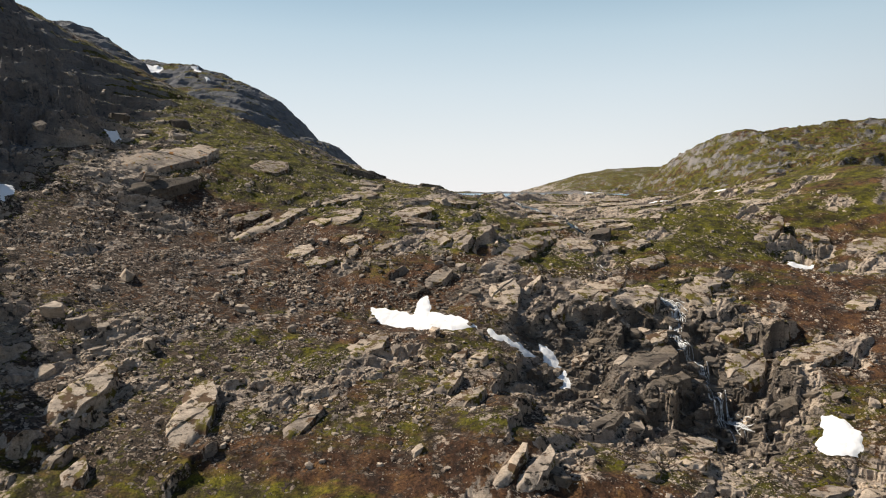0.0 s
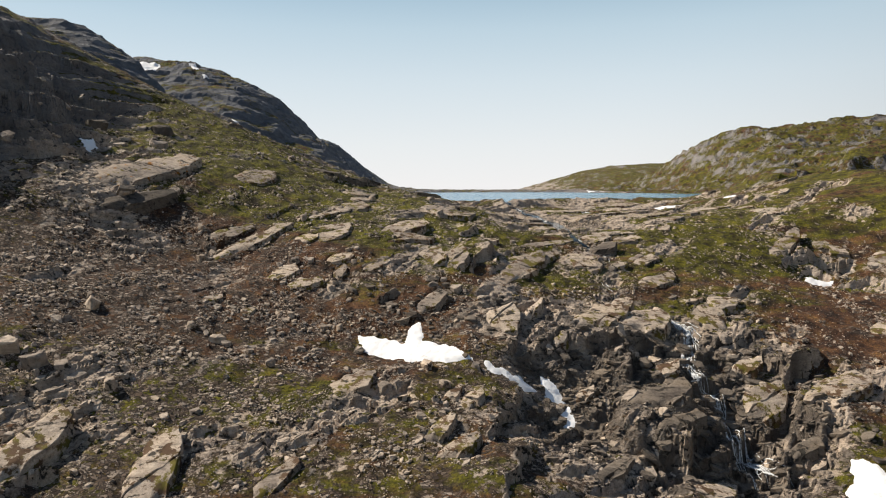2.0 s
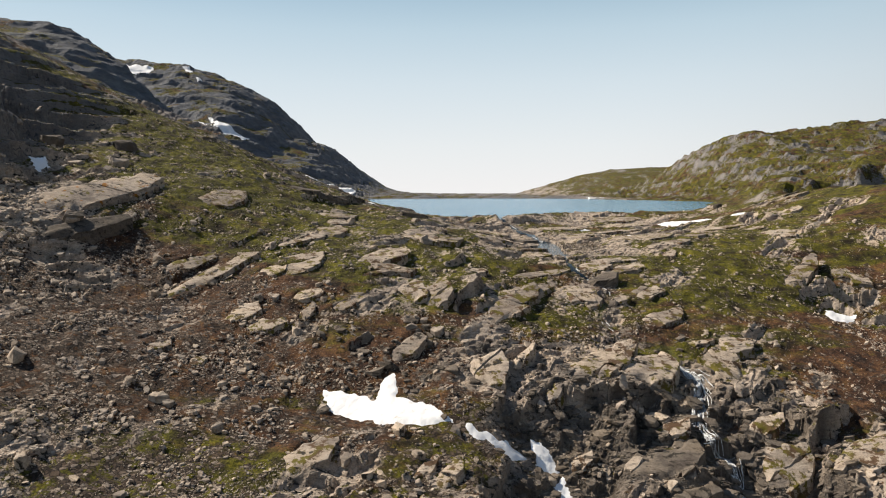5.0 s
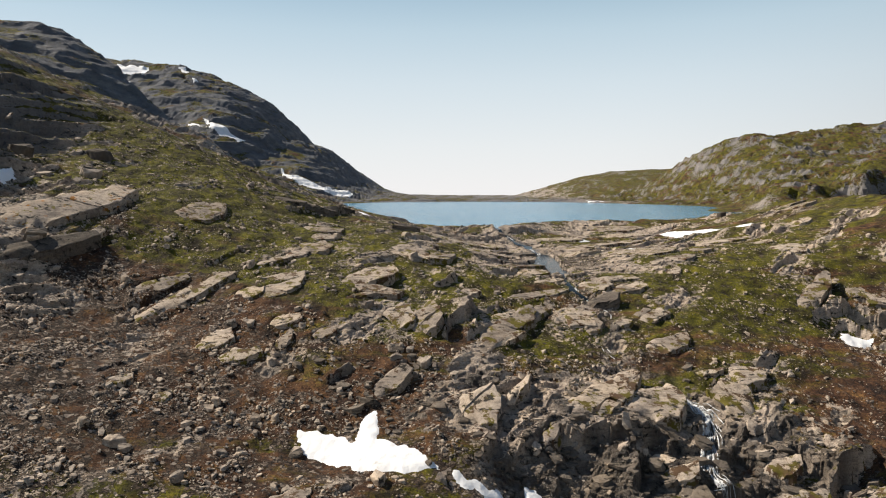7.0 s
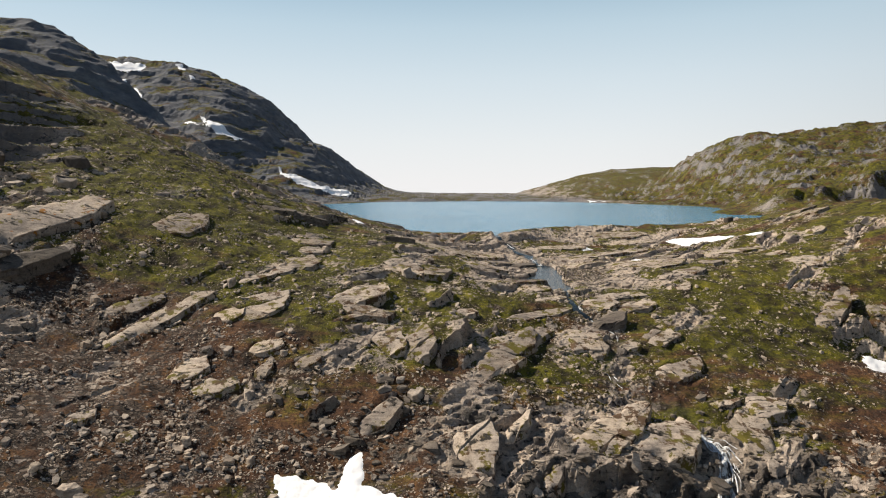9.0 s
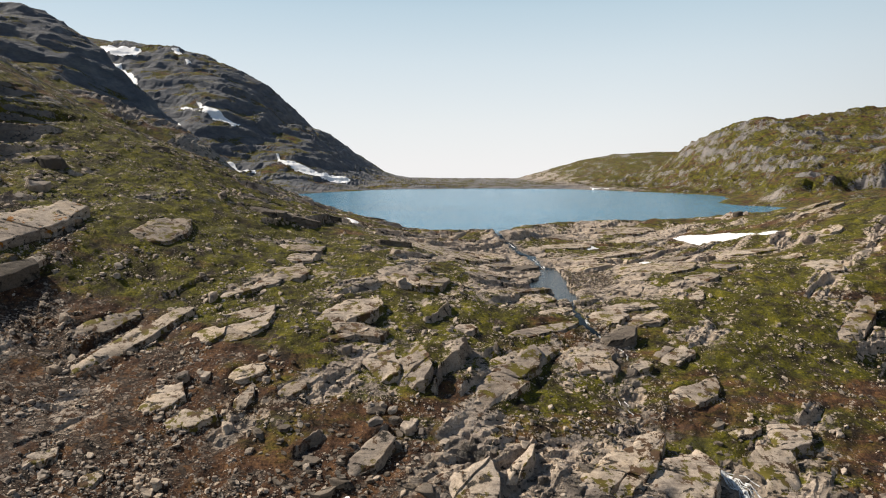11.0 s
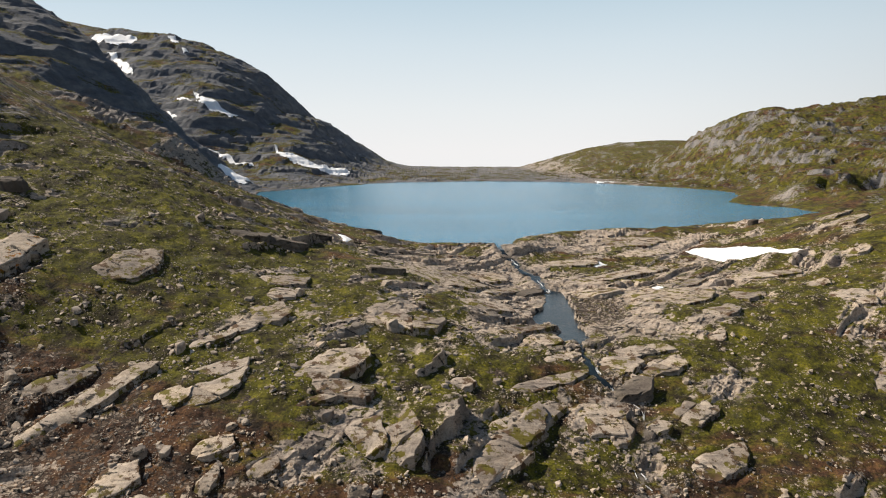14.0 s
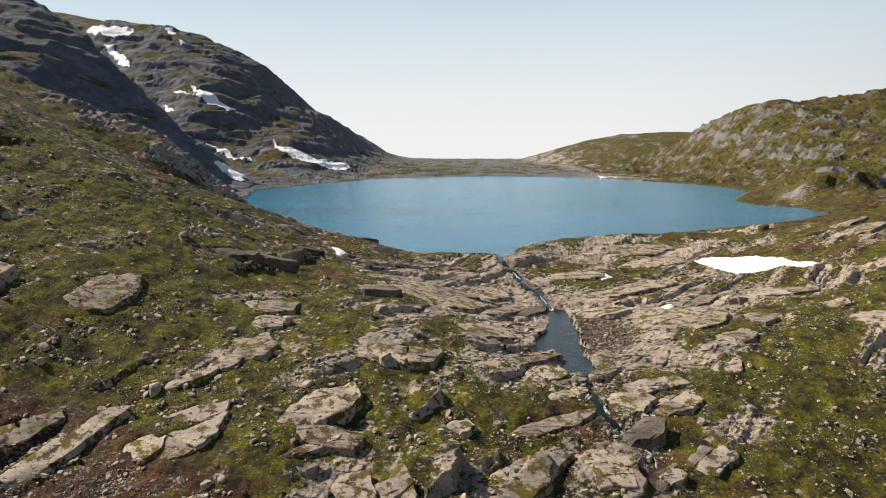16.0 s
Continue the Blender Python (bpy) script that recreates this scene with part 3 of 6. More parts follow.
def relief(x, y, z, shore):
    """Ledges along the strike of the rock, broken blocks and hummocks. Returns the height and the bareness of the rock."""
    u, v = (x + y) * 0.7071, (x - y) * 0.7071
    wide = np.clip(ease(120, 260, np.abs(x - 5)) + ease(270, 420, y), 0, 1)
    # where rock lies bare: stripes along the strike, more of them in the gully, by the stream and on the crags
    coarse, full = fractal(u / 2.2, v, 11, 21, 2, 0.62), fractal(u / 2.2, v, 11, 21, 5, 0.62)
    bare = 0.36 + 0.42 * coarse + 0.25 * fractal(x, y, 30, 23, 2)
    bare = bare + 0.40 * blob(x, y, 46, 118, 24, 26) + 0.34 * blob(x, y, 40, 215, 34, 48) + 0.15 * blob(x, y, 15, 235, 22, 26) + 0.20 * blob(x, y, 18, 125, 14, 16) + 0.22 * blob(x, y, 75, 280, 60, 22)
    bare = bare + 0.5 * blob(x, y, -102, 165, 20, 45) + 0.5 * blob(x, y, -72, 90, 12, 14) + 0.25 * blob(x, y, 100, 160, 12, 22) - 0.10 * blob(x, y, 8, 156, 26, 14)
    bare = bare - 0.22 * blob(x, y, 72, 172, 16, 24) - 0.12 * blob(x, y, -60, 200, 32, 32) - 0.10 * blob(x, y, -24, 124, 18, 14) - 0.06 * blob(x, y, -8, 92, 20, 10)
    bare = bare - 0.25 * blob(x, y, 24, 145, 5, 6) - 0.25 * blob(x, y, 85, 132, 14, 16) - 0.28 * blob(x, y, 84, 152, 12, 14) - 0.36 * blob(x, y, 56, 161, 14, 11) - 0.15 * blob(x, y, 68, 160, 12, 10) - 0.3 * blob(x, y, -42, 136, 24, 20) - 0.18 * blob(x, y, -14, 134, 16, 10) - 0.1 * blob(x, y, 80, 178, 12, 10)
    west = ease(60, 110, -x) * ease(270, 340, y) * (1 - ease(950, 1200, y))
    distant = ease(290, 380, y) + (1 - ease(290, 380, y)) * ease(118, 150, np.abs(x))
    bare = bare * (1 - distant) + distant * (0.37 + 0.07 * ease(950, 1050, y) + (0.32 - 0.06 * ease(150, 220, x)) * fractal(u / 2, v, 20, 25, 5, 0.75) + 0.25 * ease(590, 660, y) * (1 - ease(740, 950, y)) * (1 - ease(20, 60, shore)) + 0.30 * ease(640, 680, y) * ease(-150, -60, x) * (1 - ease(150, 220, x)))
    bare = bare + distant * ease(150, 220, x) * 0.22 * grain(z + 6 * grain(x, y, 50, 28), x / 6 + y / 20, 7, 27)
    bare = bare + 0.20 * west + 0.30 * west * (1 - ease(25, 70, shore))
    bare = bare - 0.7 * blob(x, y, 40, 199, 5, 15)
    hard = ease(0.42, 0.60, bare)
    bare = bare + 0.42 * (full - coarse) * (1 - distant)
    pave = np.clip(1.3 * blob(x, y, 70, 262, 50, 22) + 1.3 * blob(x, y, 42, 215, 38, 52) + 0.9 * blob(x, y, -2, 165, 40, 28), 0, 1)
    # ledges that break off towards the south-east
    for span, amp, seed in ((12.0, 1.5, 31), (5.0, 0.85, 33), (2.2, 0.40, 35)):
        warp = 0.45 * fractal(u / 3.0, v, span * 1.3, seed, 3) + 0.25 * grain(u / 6, v, span * 3, seed + 9)
        s = (v / span + warp) % 1.0
        step = np.where(s < 0.93, s / 0.93, 1 - (s - 0.93) / 0.07) - 0.5
        some = ease(-0.05, 0.25, grain(u / 2, v, span * 1.6, seed + 3) + 0.5 * (hard - 0.5))
        z = z + amp * step * some * (0.12 + 0.88 * hard) * (1 - 0.5 * wide) * (1 - (0.25 if span > 6 else 0.6) * pave)
    # broken blocks, fewer on the smooth rock by the stream and the lake
    for size, amp, seed in ((6.0, 0.60, 40), (3.2, 0.30, 41), (1.6, 0.12, 44)):
        n1, n2, ou, ov, gap = cells(u / (size * 1.8) + 0.15 * grain(x, y, size * 2, seed + 5), v / size + 0.15 * grain(x, y, size * 2, seed + 6), seed)
        top = amp * (1.2 * n1 - 0.6 + 0.9 * (n2 - 0.5) * ou + 0.7 * ov)
        crack = -0.7 * amp * (1 - ease(0.0, 0.10, gap)) * (n2 > 0.4)
        z = z + (top + crack) * hard * (1 - 0.75 * wide) * (1 - (0.85 if size < 5 else 0.6) * pave)
    # thin layers of the bedrock, cut into stairs
    for h, seed, push in ((1.5, 46, 0.9), (0.75, 47, 0.8)):
        q = (z + 0.16 * u + 0.9 * grain(u / 2, v, 14, seed)) / h + 0.35 * fractal(x, y, 3.0 * h + 1, seed + 1, 3)
        f = q - np.floor(q)
        some = hard * ease(-0.25, 0.2, grain(u / 1.5, v, 10 * h, seed + 2))
        z = z + push * some * h * (ease(0.72, 0.98, f) - f) * (1 - wide) * (1 - 0.6 * pave)
    # benches on the crags and in the waterfall's cliff
    off = ease(4, 30, shore)
    for m, h, seed in ((ease(78, 90, -x) * (1 - ease(130, 150, -x)) * ease(95, 120, y) * (1 - ease(195, 235, y)), 5.5, 51),
                       (0.8 * ease(78, 90, -x) * (1 - ease(130, 150, -x)) * ease(95, 120, y) * (1 - ease(195, 235, y)), 2.3, 60),
                       (0.6 * blob(x, y, 50, 124, 15, 14), 3.4, 53), (blob(x, y, -72, 90, 10, 12), 5.0, 55), (blob(x, y, 92, 166, 8, 9), 4.0, 56),
                       (west * 0.30 * off, 19.0, 57), (west * 0.22 * off, 7.0, 59), (off * ease(380, 430, y) * ease(185, 215, x) * (1 - ease(900, 1100, y)) * 0.6, 8.5, 58)):
        q = z / h + (0.28 if h in (5.5, 2.3) else 0.45 if h in (19.0, 7.0) else 0.75) * fractal(u / 2, v, h * 2.2, seed, 4) + 0.08 * (x + 0.6 * y) / h
        f = q - np.floor(q)
        z = z + m * h * (ease(0.66 if h == 5.5 else 0.76, 0.98, f) - f + (0.30 if h in (19.0, 7.0) else 0)) * 0.9
    # hummocks and far crags
    soft = 1 - hard
    z = z + 0.30 * fractal(x, y, 4.5, 71, 3) * (0.4 + soft) + 0.6 * fractal(x, y, 16, 73, 2) * (1 - wide) + 0.12 * grain(x, y, 1.0, 77) * (1 - wide) * (0.3 + soft)
    rugged = wide * ease(2, 18, np.abs(shore)) * (shore > 0) * (1 - 0.7 * ease(1000, 1400, y))
    z = z + rugged * (1.8 * fractal(u / 2, v, 26, 81, 5, 0.66) + 2.2 * np.abs(grain(u / 2, v, 55, 85)) - 1.0)
    z = z + rugged * west * ease(0, 60, z) * (2.2 * fractal(u / 2.5, v, 60, 87, 6, 0.58) + 3.0 * grain(x, y / 2.5, 40, 88))
    return z, bare


OUTCROPS = []  # bare slabs and ledges that stand out of the slope


def outcrop(x, y, length, width, height, turn, seed, look_of="pale", label="", name="rock_slab"):
    """Registers a slab; it lifts its south-eastern edge out of the slope by that height."""
    OUTCROPS.append((x, y, length, width, height, turn, seed, look_of, label, name))


PLANES = {}


def slab_plane(x, y, slab):
    """The even slope on which a slab lies."""
    key = slab[:7]
    if key not in PLANES:
        cx, cy, r = slab[0], slab[1], 0.35 * slab[2]
        a = np.array([(i, j) for i in (-1, -0.5, 0, 0.5, 1) for j in (-1, -0.5, 0, 0.5, 1)]) * r
        h = smooth_land(cx + a[:, 0], cy + a[:, 1])[0]
        PLANES[key] = np.linalg.lstsq(np.c_[a, np.ones(len(a))], h, rcond=None)[0]
    gx, gy, h = PLANES[key]
    return h + gx * (x - slab[0]) + gy * (y - slab[1])


def slab_sides(slab):
    """The straight sides of a slab's outline: their directions in its own plane and the way out to them, in half lengths and half widths."""
    pick = random.Random(slab[6])
    count = pick.choice((6, 7, 7, 8))
    return [(2 * math.pi * (k + pick.uniform(-0.3, 0.3)) / count, pick.uniform(0.78, 1.0)) for k in range(count)]


def slab_shape(x, y, slab):
    """For places round a slab: how far outside its outline they lie (minus inside), and the way across it to the east."""
    cx, cy, length, width, _, turn = slab[:6]
    c, s = math.cos(radians(turn)), math.sin(radians(turn))
    p, q = ((x - cx) * c + (y - cy) * s) / (length / 2), ((x - cx) * s - (y - cy) * c) / (width / 2)
    out = np.full(x.shape, -9.0)
    for w, r in slab_sides(slab):
        out = np.maximum(out, math.cos(w) * p + math.sin(w) * q - r)
    return out, 0.5 * (p + q)


def land(x, y):
    """Height, bareness of the rock and the way to the lake's shore."""
    x, y = np.asarray(x, float).ravel(), np.asarray(y, float).ravel()
    base, shore = smooth_land(x, y)
    z, bare = relief(x, y, base, shore)
    calm = np.exp(-(np.clip(shore, 0, 99) / 4.0) ** 2) * 0.8
    z = z * (1 - calm) + base * calm
    z = np.where(shore < 0, base, z)
    close = (np.abs(x) < 135) & (y < 300) & (y > 70)
    xc, yc, zc, bc = x[close], y[close], z[close], base[close]
    for outline in SNOW.values():
        d = edge_way(xc, yc, outline)
        w = 0.75 * (1 - ease(-0.5, 2.0, d))
        zc = zc * (1 - w) + (bc - 0.15) * w
    for slab in OUTCROPS:
        reach = 0.75 * max(slab[2], slab[3])
        m = (np.abs(xc - slab[0]) < reach) & (np.abs(yc - slab[1]) < reach)
        if m.any():
            out, east = slab_shape(xc[m], yc[m], slab)
            out = out + 0.10 * grain(xc[m], yc[m], 1.3, slab[6])
            w = 1 - ease(0.0, 0.40, out)
            # turf creeps over the upper edge; below the lower one the ground is hollowed out
            foot = 0.6 * (1 - ease(-0.40, -0.12, out)) + 0.40 * slab[4] * ease(0.1, 0.7, east) * (1 - ease(0.05, 0.45, out)) - (0.12 + 0.30 * grain(xc[m], yc[m], 2.6, slab[6] + 2)) * (1 - ease(0.1, 0.5, east)) * ease(-0.5, -0.25, out) * (1 - ease(0.1, 0.4, out))
            zc[m] = zc[m] * (1 - 0.8 * w) + slab_plane(xc[m], yc[m], slab) * 0.8 * w - foot
    # a flat bank of gravel beside the pool, beds of the pool and the streams
    w = np.clip(1.3 * blob(xc, yc, 40, 199, 5, 15), 0, 0.9)
    zc = zc * (1 - w) + (POOL_LEVEL + 0.3 + 0.1 * grain(xc, yc, 3, 89)) * w
    d = edge_way(xc + 0.9 * grain(xc, yc, 3.5, 91), yc + 0.9 * grain(xc, yc, 3.5, 92), POOL)
    zc = np.where(d < 0, POOL_LEVEL - 0.35, np.where(d < 3.5, np.maximum(zc, POOL_LEVEL + 0.06 + 0.12 * d), zc))
    for way, half in ((STREAM_UP, 0.65), (STREAM_DOWN, 0.4), (FALL, 0.5)):
        pts = np.array(way)
        d, share = line_way(xc + 0.8 * grain(xc, yc, 4, 95), yc + 0.8 * grain(xc, yc, 4, 96), way)
        legs = np.r_[0, np.cumsum(np.hypot(*(pts[1:, :2] - pts[:-1, :2]).T))]
        level = np.interp(share, legs / legs[-1], pts[:, 2])
        half = half * (1 + 0.6 * grain(xc, yc, 3, 94))
        w = 1 - ease(half * 0.6, half * 2.6, d)
        if way is FALL:
            zc = zc - 0.45 * w
            continue
        bank = (0.5 if way is STREAM_UP else 0.3) * (1 - ease(half, half * 5, d)) * (1 if way is STREAM_UP else 1 - ease(0.35, 0.5, share))
        w = w * (1 if way is STREAM_UP else 1 - 0.6 * ease(0.35, 0.5, share))
        zc = zc * (1 - bank) + (level + 0.12 * d + 0.2 * grain(xc, yc, 2.5, 93)) * bank
        zc = zc * (1 - w) + (level - 0.13 + 0.12 * grain(xc, yc, 1.2, 97)) * w
    z[close] = zc
    return z, bare, shore


# steps in the slope, with shaded faces
scarp(((-102, 120), (-95, 148), (-90, 172), (-94, 190)), 13.0, 16, 7)
scarp(((-76, 70), (-68, 88), (-69, 106)), 9.0, 9, 4)
scarp(((12, 116), (13.7, 122.2), (16.2, 130)), 2.4)
scarp(((6.5, 95.5), (13.8, 112)), 2.6)
scarp(((7.5, 81), (13, 98)), 2.4)
scarp(((-53, 78), (-44, 87)), 2.8)
scarp(((-33, 75), (-28, 84)), 3.0)
scarp(((-71, 143), (-58, 158)), 2.4)
scarp(((-76, 148), (-57, 172)), 2.0)
scarp(((22, 123.5), (37.5, 126.5)), 4.2, 6, 6)
scarp(((29, 103), (33, 110)), 4.0, 5, 5)
scarp(((35.5, 102.5), (40.5, 111)), 5.6, 6, 6)
scarp(((41.5, 102), (47.5, 112)), 5.6, 6, 6)
scarp(((31, 117), (35.5, 125)), 4.4, 5, 5)
scarp(((50, 103), (55, 110)), 4.5, 5, 5)
scarp(((35, 119), (46.5, 120)), 2.6)
scarp(((51, 113), (57, 119), (67, 126)), 5.0, 6, 7)
scarp(((46, 217), (54, 224.5)), 1.6)
scarp(((77, 164), (90, 171)), 3.0)
scarp(((-33, 196), (-20, 224)), 2.4)
scarp(((20, 117), (23, 124.5)), 2.4)
scarp(((-46.8, 144.9), (-43.2, 149.2), (-39.6, 154.1)), 3.2, 4.0, 3.0)
scarp(((-39.0, 158.3), (-35.0, 161.4), (-31.5, 166.2)), 1.0, 4.0, 3.0)
scarp(((5.1, 140.8), (9.2, 147.1), (12.0, 153.2)), 3.8, 4.0, 3.0)
scarp(((9.2, 141.2), (13.2, 148.0), (17.2, 155.3)), 4.0, 4.0, 3.0)
scarp(((-10.6, 129.9), (-7.4, 132.5)), 1.8, 4.0, 3.0)
scarp(((-4.4, 128.1), (-1.4, 130.1), (1.0, 134.3)), 2.4, 4.0, 3.0)
scarp(((4.7, 158.2), (9.0, 165.3)), 1.6, 4.0, 3.0)
scarp(((-65.6, 147.0), (-62.1, 152.2), (-58.7, 157.5)), 2.6, 4.0, 3.0)
scarp(((34.4, 106.7), (43.7, 109.5), (53.6, 114.8)), 2.4, 4.0, 3.0)
scarp(((35.6, 110.9), (44.8, 116.2)), 2.0, 4.0, 3.0)
scarp(((32.3, 102.8), (41.5, 105.9), (49.9, 104.5)), 3.0, 4.0, 3.0)
scarp(((56.2, 128.6), (58.3, 121.2), (60.1, 114.3)), 2.2, 4.0, 3.0)


# slabs and ledges, from the hillside in the west to the knoll in the east
outcrop(-45.4, 179.3, 10.4, 10.0, 0.6, 34, 101, "pale", "flat weathered slab of pale grey gneiss in the turf", "rock_slab")
outcrop(-21.4, 186.5, 12.0, 7.4, 0.4, 8, 108, "pale", "flat weathered slab of pale grey gneiss in the turf", "rock_slab")
outcrop(-20.0, 180.8, 7.1, 6.1, 0.3, -14, 115, "pale", "flat weathered slab of pale grey gneiss in the turf", "rock_slab")
outcrop(-20.6, 171.7, 8.9, 8.5, 0.7, 40, 122, "pale", "smooth pale slab split by a crack", "rock_slab")
outcrop(-23.1, 166.6, 6.0, 4.2, 0.4, 41, 129, "pale", "flat weathered slab of pale grey gneiss in the turf", "rock_slab")
outcrop(-26.6, 162.1, 10.3, 2.3, 0.3, 39, 136, "pale", "narrow ledge of pale layered rock on the slope", "rock_ledge")
outcrop(-7.3, 158.5, 14.5, 8.0, 1.3, 39, 143, "pale", "tilted pale slab with a shaded overhanging edge", "rock_slab")
outcrop(-7.7, 150.1, 10.1, 2.2, 0.7, 29, 150, "pale", "tilted pale slab with a shaded overhanging edge", "rock_slab")
outcrop(-27.4, 149.8, 6.7, 5.7, 0.4, 4, 157, "pale", "broad smooth pale slab", "rock_slab")
outcrop(-23.1, 155.3, 8.4, 4.4, 0.2, 18, 164, "pale", "flat weathered slab of pale grey gneiss in the turf", "rock_slab")
outcrop(-1.2, 144.8, 6.0, 7.8, 1.3, 28, 171, "pale", "tall split pale block with a flat face", "rock_block")
outcrop(2.8, 144.1, 6.0, 7.8, 1.6, 37, 178, "pale", "tall split pale block with a shaded side", "rock_block")
outcrop(-38.8, 148.6, 20.8, 4.6, 0.6, 49, 185, "pale", "long narrow rock ledge with a shaded recess above it", "rock_ledge")
outcrop(1.9, 174.1, 15.6, 7.8, 0.7, -3, 192, "pale", "flat weathered slab of pale grey gneiss in the turf", "rock_slab")
outcrop(6.8, 212.8, 25.6, 24.7, 0.6, 37, 199, "pale", "low smooth slab of pale rock near the lake", "rock_slab")
# its top is lit and its face shaded; the whole block is coloured dark
outcrop(-4.4, 202.3, 8.3, 10.8, 1.1, -29, 206, "dark", "dark-sided block near the lake", "rock_block")
outcrop(42.7, 213.6, 12.5, 10.3, 0.6, -1, 213, "pale", "low slab overhanging the stream gravel", "rock_slab")
outcrop(50.1, 230.4, 41.1, 9.0, 0.5, 27, 220, "pale", "long low ledge of pale rock beside the stream", "rock_ledge")
outcrop(55.7, 203.8, 19.9, 19.2, 0.5, 14, 227, "pale", "broad pale slab beside the pool", "rock_slab")
outcrop(62.7, 218.2, 18.9, 8.5, 0.3, 38, 234, "pale", "flat weathered slab of pale grey gneiss in the turf", "rock_slab")
outcrop(40.5, 173.7, 14.5, 5.0, 0.4, 15, 241, "pale", "broad pale slab below the pool", "rock_slab")
outcrop(42.9, 168.7, 10.6, 5.3, 0.6, 21, 248, "pale", "broad pale slab below the pool", "rock_slab")
outcrop(36.2, 168.6, 9.2, 6.1, 0.6, 31, 255, "pale", "broad pale slab below the pool", "rock_slab")
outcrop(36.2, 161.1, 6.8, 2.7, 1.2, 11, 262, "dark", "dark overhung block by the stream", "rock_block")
outcrop(30.7, 155.6, 7.6, 8.2, 0.6, -15, 269, "pale", "broad pale slab with a sharp shaded edge", "rock_slab")
outcrop(22.1, 161.0, 10.7, 3.6, 0.5, 29, 276, "pale", "arched pale slab beside the stream", "rock_slab")
outcrop(19.8, 153.4, 15.3, 4.6, 0.6, 37, 283, "pale", "broad pale slab with a sharp shaded edge", "rock_slab")
outcrop(17.2, 146.9, 20.9, 6.5, 1.0, 53, 290, "pale", "broad pale slab with a sharp shaded edge", "rock_slab")
outcrop(24.1, 162.3, 15.8, 3.7, 0.5, 26, 297, "pale", "arched pale slab beside the stream", "rock_slab")
outcrop(44.7, 158.2, 7.8, 5.8, 0.6, 20, 304, "pale", "flat weathered slab of pale grey gneiss in the turf", "rock_slab")
outcrop(38.6, 155.0, 5.0, 2.5, 0.4, 20, 311, "pale", "flat weathered slab of pale grey gneiss in the turf", "rock_slab")
outcrop(69.9, 201.3, 7.0, 9.2, 0.4, -17, 318, "pale", "low pale hump of bare rock on the green knoll", "rock_knoll")
outcrop(82.2, 222.1, 18.9, 8.6, 0.3, -19, 325, "pale", "low pale hump of bare rock on the green knoll", "rock_knoll")
outcrop(61.3, 191.0, 9.8, 6.8, 0.3, 26, 332, "pale", "low pale hump of bare rock on the green knoll", "rock_knoll")
outcrop(56.4, 180.0, 5.7, 3.5, 0.3, 44, 339, "pale", "low pale hump of bare rock on the green knoll", "rock_knoll")
outcrop(89.3, 196.9, 8.3, 10.8, 0.4, 11, 346, "pale", "flat weathered slab of pale grey gneiss in the turf", "rock_slab")
outcrop(88.1, 207.0, 8.0, 5.0, 0.3, 39, 353, "pale", "flat weathered slab of pale grey gneiss in the turf", "rock_slab")
outcrop(67.6, 282.2, 26.4, 15.8, 0.4, 13, 360, "pale", "low smooth slab of pale rock near the lake", "rock_slab")
outcrop(42.0, 246.8, 20.1, 9.0, 0.4, 23, 367, "pale", "low smooth slab of pale rock near the lake", "rock_slab")
outcrop(66.8, 265.2, 21.7, 10.6, 0.3, 14, 374, "pale", "low smooth slab of pale rock near the lake", "rock_slab")
outcrop(126.8, 263.9, 12.2, 15.8, 0.7, -26, 381, "pale", "pale rock knob above the lake shore", "rock_knoll")
outcrop(15.5, 191.3, 13.3, 10.4, 0.4, 19, 388, "pale", "flat weathered slab of pale grey gneiss in the turf", "rock_slab")
outcrop(20.6, 211.7, 20.9, 5.1, 0.4, 56, 395, "pale", "flat weathered slab of pale grey gneiss in the turf", "rock_slab")
outcrop(25.9, 176.2, 6.2, 6.6, 0.4, 2, 402, "pale", "low pale slab standing in the shallow pool", "rock_slab")
outcrop(22.0, 179.3, 16.2, 3.6, 0.4, 35, 409, "pale", "low ledge at the edge of the pool", "rock_ledge")
outcrop(27.3, 169.6, 9.0, 2.9, 0.4, 26, 416, "pale", "low ledge at the edge of the pool", "rock_ledge")
outcrop(11.0, 158.9, 4.8, 3.5, 0.5, 28, 423, "pale", "flat weathered slab of pale grey gneiss in the turf", "rock_slab")
outcrop(18.6, 227.3, 13.0, 10.7, 0.4, 16, 430, "pale", "low smooth slab of pale rock near the lake", "rock_slab")
outcrop(26.3, 215.1, 14.6, 5.5, 0.4, 50, 437, "dark", "dark ledge beside the stream", "rock_ledge")
outcrop(30.8, 132.6, 21.5, 6.6, 1.5, 47, 444, "pale", "large layered slab overhanging a dark hollow", "rock_slab")
outcrop(37.4, 132.0, 13.7, 8.3, 1.6, 36, 451, "pale", "large layered slab overhanging a dark hollow", "rock_slab")
outcrop(51.0, 135.0, 7.4, 8.1, 1.3, 127, 458, "pale", "smooth pale block beside the waterfall", "rock_block")
outcrop(55.6, 141.7, 8.1, 7.1, 1.1, -8, 465, "pale", "square pale block on the lip of the waterfall", "rock_block")
outcrop(49.6, 142.0, 5.9, 2.2, 0.6, 11, 472, "pale", "angular block of pale jointed rock", "rock_block")
outcrop(31.8, 154.8, 6.6, 8.4, 0.6, 17, 479, "pale", "pale block beside the stream", "rock_block")
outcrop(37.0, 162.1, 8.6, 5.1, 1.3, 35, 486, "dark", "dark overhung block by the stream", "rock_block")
outcrop(45.3, 158.0, 7.6, 3.4, 0.4, 12, 493, "pale", "flat weathered slab of pale grey gneiss in the turf", "rock_slab")
